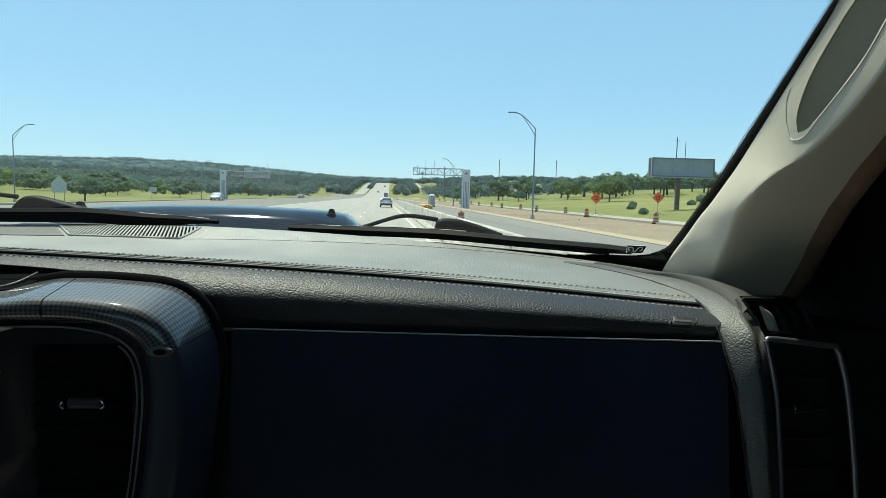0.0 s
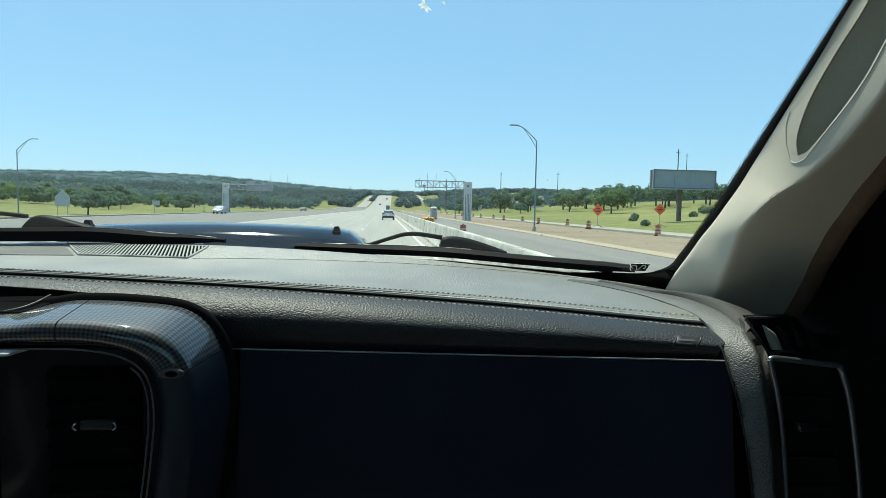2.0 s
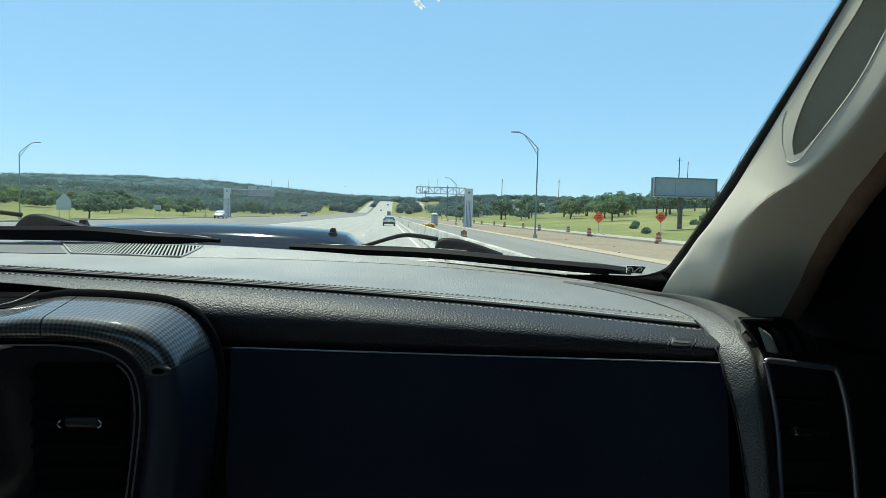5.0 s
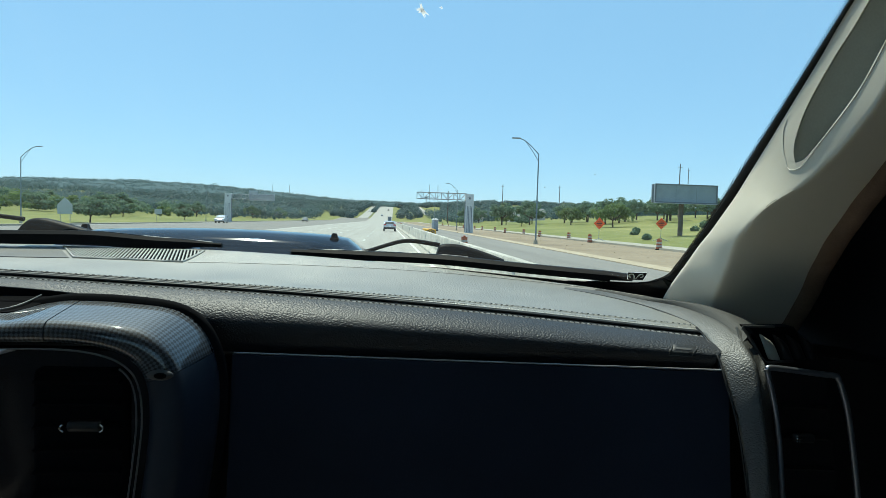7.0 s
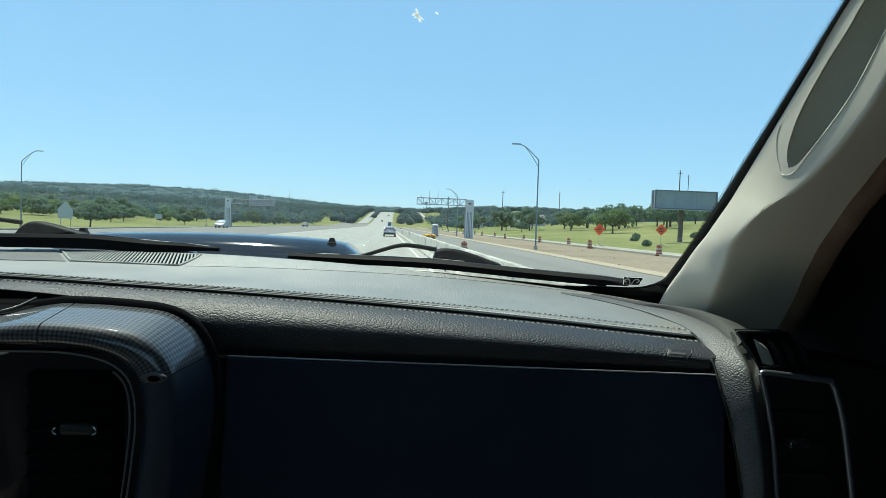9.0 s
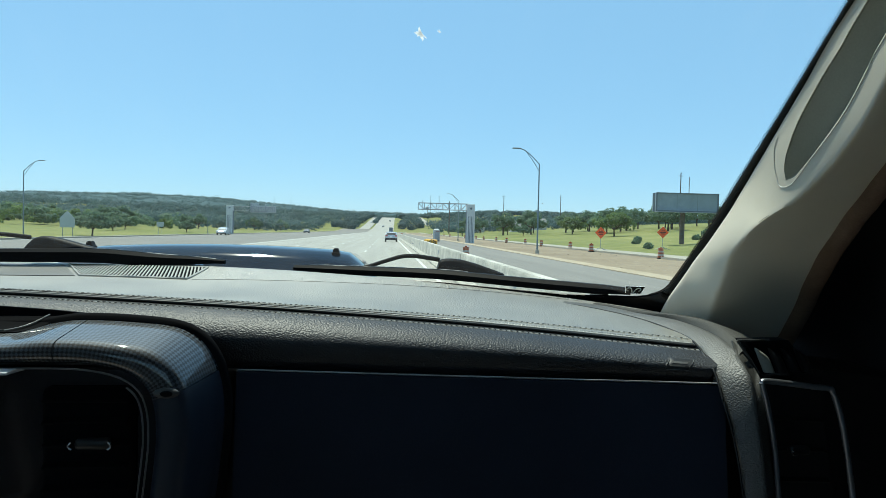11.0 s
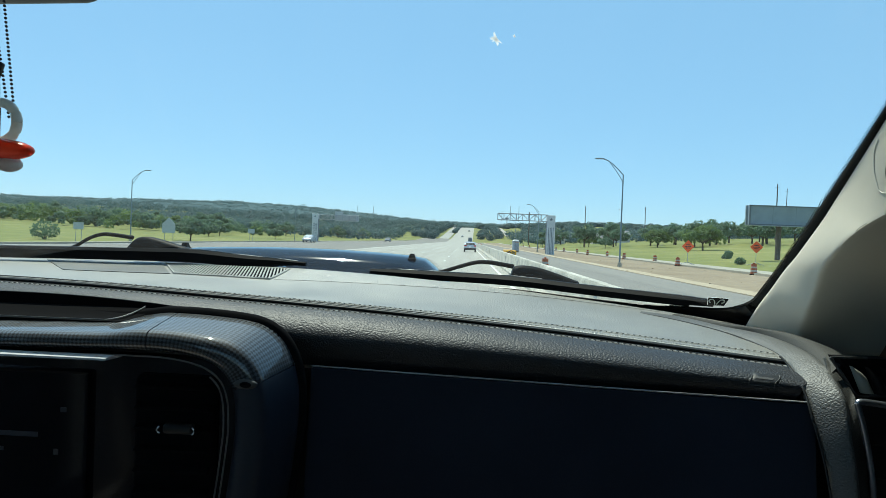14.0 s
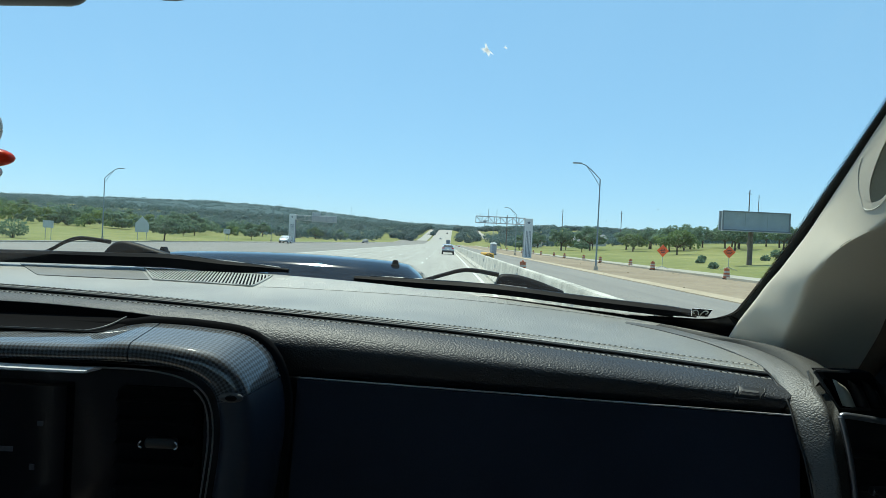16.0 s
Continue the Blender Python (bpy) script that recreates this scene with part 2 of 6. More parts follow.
# near-black for painted gap shade as well as for black parts
HEADBLACK = surface("gap_recess_black", (0.006, 0.006, 0.007), 0.95, var=0.1, scale=20, fine=300, bump=0.1, deep=0.0004, spec=0.05)
SCREEN = surface("screen_glass", (0.004, 0.005, 0.008), 0.08, var=0.05, scale=5, fine=30, bump=0.0)
FAINT = surface("screen_marks", (0.038, 0.042, 0.055), 0.4, var=0.1, scale=30, fine=100, bump=0.0)
PILLAR = surface("pillar_trim_beige", (0.74, 0.68, 0.57), 0.72, var=0.05, scale=7, fine=700, bump=0.2, deep=0.0004, spec=0.3)
# brown that imitates the soft brown shading at the pillar's back edge
EDGE_BROWN = surface("pillar_edge_brown", (0.19, 0.125, 0.09), 0.95, var=0.2, scale=20, fine=500, bump=0.3, deep=0.0006, spec=0.15)
# grey painted for shade in the handle recess; the pale vane shares it
HANDLE = surface("handle_recess_grey", (0.30, 0.31, 0.27), 0.6, var=0.08, scale=9, fine=500, bump=0.15, deep=0.0004)
HANDLE_CAP = surface("handle_cap_white", (0.68, 0.67, 0.63), 0.45, var=0.05, scale=30, fine=400, bump=0.1, deep=0.0003)
FRIT = surface("black_frit", (0.006, 0.006, 0.007), 0.25, var=0.1, scale=20, fine=200, bump=0.0)
PAINT = surface("navy_car_paint", (0.006, 0.013, 0.026), 0.5, 0.0, var=0.06, scale=1.5, fine=500, bump=0.0, coat=1.0, spec=0.0)
# tone of the unseen cabin shell, lightened to bounce light onto the trim
HEADLINER = surface("bounce_grey_trim", (0.34, 0.32, 0.30), 0.9, var=0.2, scale=8, fine=300, bump=0.2, deep=0.001, spec=0.2)
GLASS = clear_glass("windshield_glass", dust=0.014)
# black painted on the door in place of the shade there
DOORBLACK = surface("door_shade_black", (0.016, 0.017, 0.021), 0.8, var=0.2, scale=9, fine=300, bump=0.2, deep=0.0006, spec=0.2)
TINTED = clear_glass("tinted_side_glass", (0.90, 0.91, 0.91, 1))
DECAL_W = surface("decal_white", (0.75, 0.75, 0.72), 0.5, var=0.05, scale=40, fine=300, bump=0.0)
RED = plastic("pacifier_red", (0.95, 0.07, 0.025), 0.45, 0.15)
MILKY = translucent("pacifier_clear_plastic", (0.80, 0.82, 0.79), 0.5, 0.2)
SPECK = translucent("dried_speck_grey", (0.30, 0.32, 0.33), 0.6, 0.6)
CHIP = translucent("glass_chip", (0.9, 0.9, 0.9), 0.7, 0.3)
DARKWOOD = surface("dark_pendant", (0.03, 0.018, 0.022), 0.4, var=0.25, scale=40, fine=300, bump=0.2, deep=0.0004)
CONCRETE = surface("barrier_concrete", (0.50, 0.47, 0.40), 0.9, var=0.3, scale=1.3, fine=22, bump=0.35, deep=0.006, rand=0.05)
POST_CONC = surface("gantry_post_concrete", (0.55, 0.57, 0.58), 0.85, var=0.08, scale=0.9, fine=18, bump=0.2, deep=0.006)
POST_DARK = surface("gantry_groove_grey", (0.12, 0.15, 0.18), 0.7, var=0.12, scale=1.2, fine=15, bump=0.1, deep=0.004)
STEEL = surface("galvanised_steel", (0.30, 0.33, 0.36), 0.5, 0.6, var=0.12, scale=4, fine=60, bump=0.05, deep=0.001)
POLE = surface("lamp_pole_steel", (0.16, 0.22, 0.26), 0.5, 0.5, var=0.1, scale=3, fine=60, bump=0.05, deep=0.001)
SIGNBACK = surface("aluminium_sign_back", (0.42, 0.46, 0.48), 0.5, 0.4, var=0.08, scale=2, fine=40, bump=0.03, deep=0.001)
ORANGE = surface("orange_sign_sheet", (0.85, 0.10, 0.015), 0.5, var=0.06, scale=3, fine=60, bump=0.03, deep=0.001)
DRUM = surface("barrel_orange_plastic", (0.36, 0.085, 0.03), 0.5, var=0.14, scale=3, fine=40, bump=0.1, deep=0.002, rand=0.1)
YELLOW = surface("yellow_plastic", (0.70, 0.36, 0.02), 0.5, var=0.15, scale=2, fine=30, bump=0.1, deep=0.004)
DRUMWHITE = surface("barrel_white_band", (0.42, 0.38, 0.33), 0.5, var=0.12, scale=5, fine=60, bump=0.05, deep=0.001)
WOODPOLE = surface("weathered_pole_wood", (0.10, 0.085, 0.07), 0.9, var=0.3, scale=2, fine=30, bump=0.3, deep=0.004)
BARK = surface("bark", (0.075, 0.06, 0.045), 0.95, var=0.3, scale=3, fine=30, bump=0.6, deep=0.02)
BOARD = surface("billboard_panel", (0.24, 0.29, 0.33), 0.6, var=0.12, scale=0.8, fine=12, bump=0.03, deep=0.002)
TOILET = surface("toilet_grey_plastic", (0.29, 0.32, 0.35), 0.55, var=0.2, scale=2.5, fine=40, bump=0.25, deep=0.004)
TOILET_SIDE = surface("toilet_light_grey_plastic", (0.42, 0.45, 0.47), 0.55, var=0.12, scale=3, fine=40, bump=0.1, deep=0.003)
TOILET_ROOF = surface("toilet_white_roof", (0.62, 0.63, 0.62), 0.6, var=0.12, scale=4, fine=50, bump=0.1, deep=0.003)
FADED_RED = surface("faded_red_band", (0.32, 0.17, 0.15), 0.7, var=0.25, scale=6, fine=60, bump=0.05, deep=0.001)
WHITECAR = surface("silver_white_car_paint", (0.55, 0.57, 0.60), 0.25, 0.2, var=0.04, scale=2, fine=60, bump=0.0, coat=1.0)
CARGLASS = surface("dark_car_glass", (0.02, 0.025, 0.03), 0.3, var=0.05, scale=2, fine=30, bump=0.0, spec=0.2)
TYRE = surface("tyre_rubber", (0.02, 0.02, 0.02), 0.8, var=0.2, scale=8, fine=60, bump=0.2, deep=0.003)
TAIL = surface("tail_lamp_red", (0.45, 0.02, 0.02), 0.2, var=0.1, scale=8, fine=60, bump=0.0, coat=0.5)
HOUSE = surface("pale_house_wall", (0.55, 0.53, 0.48), 0.85, var=0.1, scale=0.6, fine=8, bump=0.1, deep=0.01)
ROOFM = surface("grey_roof", (0.22, 0.22, 0.23), 0.8, var=0.15, scale=0.6, fine=8, bump=0.1, deep=0.01)
GRASS = ground_material("dry_grass", [(0.3, (0.100, 0.132, 0.034)), (0.5, (0.182, 0.192, 0.058)), (0.7, (0.32, 0.285, 0.108))], 0.03, 0.35, bump=0.7, deep=0.08)
SAND = ground_material("pale_sand", [(0.3, (0.33, 0.26, 0.17)), (0.5, (0.41, 0.335, 0.235)), (0.7, (0.49, 0.41, 0.30))], 0.4, 3.0, bump=0.6, deep=0.03)
DIRT = ground_material("brown_dirt", [(0.3, (0.19, 0.142, 0.092)), (0.5, (0.265, 0.207, 0.138)), (0.7, (0.36, 0.29, 0.205))], 0.12, 1.6, bump=0.8, deep=0.06)
ROADCONC = ground_material("concrete_lane", [(0.3, (0.26, 0.248, 0.22)), (0.5, (0.36, 0.345, 0.305)), (0.7, (0.45, 0.43, 0.38))], 1.1, 9.0, bump=0.15, deep=0.004, along=0.03)
ASPHALT = ground_material("grey_asphalt", [(0.3, (0.18, 0.170, 0.152)), (0.5, (0.225, 0.212, 0.19)), (0.7, (0.28, 0.262, 0.23))], 0.9, 12.0, bump=0.2, deep=0.004, along=0.04)
KERBM = ground_material("pale_concrete_edge", [(0.3, (0.29, 0.265, 0.21)), (0.5, (0.36, 0.33, 0.265)), (0.7, (0.45, 0.415, 0.34))], 0.3, 6.0, bump=0.2, deep=0.006)
LINE = ground_material("road_paint", [(0.3, (0.52, 0.52, 0.48)), (0.5, (0.62, 0.62, 0.58)), (0.7, (0.70, 0.70, 0.66))], 0.5, 8.0, bump=0.1, deep=0.002)
LEAF_A = foliage("oak_leaves", (0.084, 0.150, 0.096), (0.170, 0.262, 0.160))
LEAF_B = foliage("bright_leaves", (0.088, 0.150, 0.050), (0.175, 0.255, 0.090))
# far leaves and hill lightened towards blue: distance haze painted into the colour
LEAF_C = foliage("hazed_wood_leaves", (0.068, 0.122, 0.126), (0.084, 0.142, 0.144))
HILLM = ground_material("hazed_wooded_hill", [(0.3, (0.060, 0.104, 0.112)), (0.5, (0.070, 0.118, 0.124)), (0.7, (0.080, 0.130, 0.136))], 0.012, 0.09, bump=1.0, deep=3.0)


# ---- mesh helpers ----
def origin_of(ob):
    p = Vector((0, 0, 0))
    while ob:
        p = p + ob.location
        ob = ob.parent
    return p


def part(name, bm, material, parent=None, label="", smooth=0.0):
    """Links a bmesh, in the place's metres, as one mesh object under parent. smooth: the angle in degrees up to which edges look round."""
    if parent:
        bmesh.ops.translate(bm, vec=-origin_of(parent), verts=bm.verts)
    bmesh.ops.recalc_face_normals(bm, faces=bm.faces)
    me = bpy.data.meshes.new(name)
    bm.to_mesh(me)
    bm.free()
    me.materials.append(material)
    if smooth:
        me.shade_smooth()
        me.set_sharp_from_angle(angle=radians(smooth))
    ob = new(name, me)
    ob.parent = parent
    return tagged(ob, label)


def thing(name, at, label, category, group="", kind=""):
    ob = new(name)
    ob.location = at
    ob.empty_display_size = 0.05
    return tagged(ob, label, category, group, kind)


def box(bm, c, s, rot=None, bevel=0.0, seg=2):
    m = Matrix.Translation(c) @ (rot or Matrix()) @ Matrix.Diagonal((*s, 1))
    g = bmesh.ops.create_cube(bm, size=1, matrix=m)
    if bevel:
        vs = set(g["verts"])
        bmesh.ops.bevel(bm, geom=[e for e in bm.edges if e.verts[0] in vs], offset=bevel, segments=seg, affect="EDGES", profile=0.5)
    return bm


def rod(bm, a, b, r1, r2=None, seg=10):
    a, b = Vector(a), Vector(b)
    d = b - a
    m = Matrix.Translation((a + b) / 2) @ d.to_track_quat("Z", "Y").to_matrix().to_4x4()
    bmesh.ops.create_cone(bm, cap_ends=True, segments=seg, radius1=r1, radius2=r1 if r2 is None else r2, depth=d.length, matrix=m)
    return bm


def ball(bm, c, r, sub=2, scale=(1, 1, 1)):
    bmesh.ops.create_icosphere(bm, subdivisions=sub, radius=r, matrix=Matrix.Translation(c) @ Matrix.Diagonal((*scale, 1)))
    return bm


def spline(pts, n):
    """n + 1 points on a smooth line through pts."""
    p = [Vector(q) for q in pts]
    p = [2 * p[0] - p[1]] + p + [2 * p[-1] - p[-2]]
    out, m = [], len(p) - 3
    for i in range(n + 1):
        u = i / n * m
        k = min(int(u), m - 1)
        u -= k
        a, b, c, d = p[k:k + 4]
        out.append(0.5 * (2 * b + (c - a) * u + (2 * a - 5 * b + 4 * c - d) * u * u + (3 * b - a - 3 * c + d) * u ** 3))
    return out


def value(table, x):
    """Smooth value at x through a short table of (x, value)."""
    xs, ys = zip(*table)
    if x <= xs[0]:
        return ys[0]
    if x >= xs[-1]:
        return ys[-1]
    k = max(i for i in range(len(xs) - 1) if xs[i] <= x)
    h = xs[k + 1] - xs[k]
    sl = [(ys[min(i + 1, len(ys) - 1)] - ys[max(i - 1, 0)]) / (xs[min(i + 1, len(xs) - 1)] - xs[max(i - 1, 0)]) for i in (k, k + 1)]
    u = (x - xs[k]) / h
    return (2 * u ** 3 - 3 * u * u + 1) * ys[k] + (u ** 3 - 2 * u * u + u) * h * sl[0] + (3 * u * u - 2 * u ** 3) * ys[k + 1] + (u ** 3 - u * u) * h * sl[1]


def sweep(rings, closed=True, caps=True):
    """A skin over rings of points; the lengths along and round it are its UV."""
    bm = bmesh.new()
    uvl = bm.loops.layers.uv.new("UVMap")
    rows, us, vs = [], [], []
    run = 0.0
    for i, ring in enumerate(rings):
        if i:
            run += sum((Vector(a) - Vector(b)).length for a, b in zip(ring, rings[i - 1])) / len(ring)
        us.append(run)
        acc, lens = 0.0, []
        for j, q in enumerate(ring):
            if j:
                acc += (Vector(q) - Vector(ring[j - 1])).length
            lens.append(acc)
        vs.append(lens)
        rows.append([bm.verts.new(q) for q in ring])
    n = len(rings[0])
    for i in range(len(rows) - 1):
        for j in range(n if closed else n - 1):
            k = (j + 1) % n
            f = bm.faces.new((rows[i][j], rows[i + 1][j], rows[i + 1][k], rows[i][k]))
            vk = vs[i][k] if k else vs[i][-1] + 0.005
            for loop, uv in zip(f.loops, ((us[i], vs[i][j]), (us[i + 1], vs[i + 1][j]), (us[i + 1], vk), (us[i], vk))):
                loop[uvl].uv = uv
    if closed and caps:
        bm.faces.new(rows[0])
        bm.faces.new(rows[-1][::-1])
    return bm


def tube(pts, r, seg=8):
    rings = []
    p = [Vector(q) for q in pts]
    for i, q in enumerate(p):
        d = (p[min(i + 1, len(p) - 1)] - p[max(i - 1, 0)]).normalized()
        a = d.cross(Vector((0, 0, 1)) if abs(d.z) < 0.9 else Vector((0, 1, 0))).normalized()
        b = a.cross(d)
        rr = r(i / (len(p) - 1)) if callable(r) else r
        rings.append([q + a * rr * math.cos(k * 2 * math.pi / seg) + b * rr * math.sin(k * 2 * math.pi / seg) for k in range(seg)])
    return sweep(rings)


def slab(fn, nu, nv, back):
    """A sheet fn(u, v) with u, v in 0..1, closed behind by the same sheet moved by back."""
    bm = bmesh.new()
    back = Vector(back)
    grid = [[Vector(fn(i / nu, j / nv)) for j in range(nv + 1)] for i in range(nu + 1)]
    f = [[bm.verts.new(q) for q in r] for r in grid]
    g = [[bm.verts.new(q + back) for q in r] for r in grid]
    for i in range(nu):
        for j in range(nv):
            bm.faces.new((f[i][j], f[i + 1][j], f[i + 1][j + 1], f[i][j + 1]))
            bm.faces.new((g[i][j], g[i][j + 1], g[i + 1][j + 1], g[i + 1][j]))
    for i in range(nu):
        for j in (0, nv):
            bm.faces.new((f[i][j], f[i + 1][j], g[i + 1][j], g[i][j]))
    for j in range(nv):
        for i in (0, nu):
            bm.faces.new((f[i][j], f[i][j + 1], g[i][j + 1], g[i][j]))
    return bm


# ---- ground and roads ----
def ease(u):
    u = min(1.0, max(0.0, u))
    return u * u * (3 - 2 * u)


def height(x, y):
    """Lie of the land: flat by the road, a bank to the right, rising far ahead."""
    far = 20.5 * ease((y - 400) / 540)
    right = 0.066 * min(max(0.0, x - 24), 130)
    left = 0.030 * min(max(0.0, -x - 62), 400)
    return far + right + left


def bend(y):
    return 0.014 * min(max(0.0, y - 380), 700)


def ground():
    bm = bmesh.new()
    xs = [-3600, -2400, -1500, -1000, -700, -480, -330, -220, -150, -110, -90, -70, -50, -38, -37.3, 23.4, 24, 28, 34, 42, 52, 66, 84, 110, 154, 220, 330, 500, 800, 1300, 2200, 3600]
    ys = [-600, -200, -60, 0, 20, 40, 60, 80, 100, 125, 150, 180, 220, 270, 320, 380, 440, 510, 590, 680, 780, 900, 1040, 1200, 1400, 1630, 2000, 2800, 4200]
    rows = []
    for y in ys:
        row = []
        for x in xs:
            z = height(x, y) + (0.25 * noise.noise((x * 0.03, y * 0.03, 0)) if x < -38 or x > 24 else -0.25)
            row.append(bm.verts.new((x + bend(y), y, z)))
        rows.append(row)
    for i in range(len(ys) - 1):
        for j in range(len(xs) - 1):
            bm.faces.new((rows[i][j], rows[i][j + 1], rows[i + 1][j + 1], rows[i + 1][j]))
    tagged(part("ground", bm, GRASS, smooth=60), "dry yellow-green mown grass beside the highway", "ground", kind="structure")


def strip(name, x0, x1, material, label, category, z=0.0, thick=0.3, y0=-40.0, y1=970.0, nx=1):
    ys = [y0, 0, 10, 20, 30, 45, 60, 80, 100, 130, 170, 220, 300, 380, 440, 510, 590, 680, 780, 840, 900, 970]
    ys = [y for y in ys if y0 <= y <= y1]

    def f(u, v):
        k = round(u * (len(ys) - 1))
        y = ys[k]
        return (x0 + (x1 - x0) * v + bend(y), y, height(x0 if x0 > 30 else 0, y) + z)
    return tagged(part(name, slab(f, len(ys) - 1, nx, (0, 0, -thick)), material), label, category, kind="structure")


ground()
strip("road", -15.0, 3.05, ROADCONC, "light grey concrete highway lanes", "road", y1=970)
strip("road_left", -37.0, -15.0, ASPHALT, "dark grey asphalt lanes across the median", "road", z=-0.004, y1=510)
strip("road_right", 3.05, 11.2, ASPHALT, "grey asphalt frontage lane behind the barrier", "road", z=-0.004, y1=440)
strip("dirt_verge", 12.3, 20.9, DIRT, "bare brown dirt strip under construction", "dirt", z=0.03, nx=2, y1=440)
strip("sand_edge", 11.2, 12.3, SAND, "pale sandy edge between asphalt and dirt", "dirt", z=0.036, y1=440)
strip("kerb_right", 20.9, 24.0, KERBM, "pale concrete edge strip along the grass", "kerb", z=0.20, y1=440)
strip("kerb_left", -37.9, -37.0, KERBM, "pale concrete kerb along the far lanes", "kerb", z=0.16, y1=510)
strip("road_far", -25.5, -17.0, ROADCONC, "light concrete lanes climbing the far rise", "road", z=0.15, y0=510)
strip("road_rise", 34.0, 39.0, ROADCONC, "pale side road climbing the far rise", "road", z=0.7, y0=590)
strip("edge_line_right", 1.78, 1.93, LINE, "white painted edge line", "road marking", z=0.004, thick=0.01, y1=380)
strip("edge_line_median", -14.6, -14.4, LINE, "white painted edge line", "road marking", z=0.004, thick=0.01, y1=380)
strip("edge_line_far", -36.4, -36.2, LINE, "white painted edge line", "road marking", z=0.002, thick=0.01, y1=380)

dash_line = tagged(part("lane_dash", box(bmesh.new(), (0, 0, 0), (0.13, 3.05, 0.008)), LINE), "white painted lane dash", "road marking", "lane dashes", "structure")
dash_line.matrix_basis = pose(-1.75, 14, 0.005)
for lane in (-1.75, -5.35, -9.0):
    for k in range(24):
        if (lane, k) != (-1.75, 0):
            copy_thing(dash_line, pose(lane, 14 + 12.2 * k, 0.005))


# ---- cabin of the pickup ----
# camera's eye height; seam and glove lines are fitted to its view
EYE_HEIGHT = 1.757
FAR_Y = [(-1.2, 1.10), (-0.8, 1.16), (-0.6, 1.17), (-0.3, 1.10), (0.0, 1.03), (0.3, 0.93), (0.43, 0.85)]
FAR_Z = [(-1.2, 1.680), (-0.6, 1.686), (-0.3, 1.688), (0.0, 1.678), (0.3, 1.657), (0.43, 1.645)]
SEAM_Y = [(-1.2, 0.76), (-0.3, 0.76), (0.0, 0.75), (0.25, 0.725), (0.40, 0.69)]
SEAM_K = [(-1.6, -0.090), (-0.81, -0.1015), (-0.61, -0.107), (-0.41, -0.116), (-0.113, -0.1315), (0.176, -0.152), (0.547, -0.186)]


def seam_at(x, lift=0.0):
    y = value(SEAM_Y, x)
    return Vector((x, y, EYE_HEIGHT + y * value(SEAM_K, x / y) + lift))


def glove_y(x):
    return value(SEAM_Y, x) - 0.056


def glove_z(x):
    return EYE_HEIGHT - 0.2362 * glove_y(x) - 0.028 * x


def pad_at(x, v):
    """The top of the dashboard: v from the seam (0) to the glass (1)."""
    s = seam_at(x)
    y1, z1 = value(FAR_Y, x), value(FAR_Z, x)
    dip = -0.010 * math.sin(math.pi * min(1, v)) * ease((0.2 - x) / 0.5)
    d = (y1 - s.y) * v
    lip = 0.003 * ease((d - 0.004) / 0.005) * (1 - ease((d - 0.022) / 0.08))
    return Vector((x, s.y + d, s.z + (z1 - s.z) * v + dip + lip))


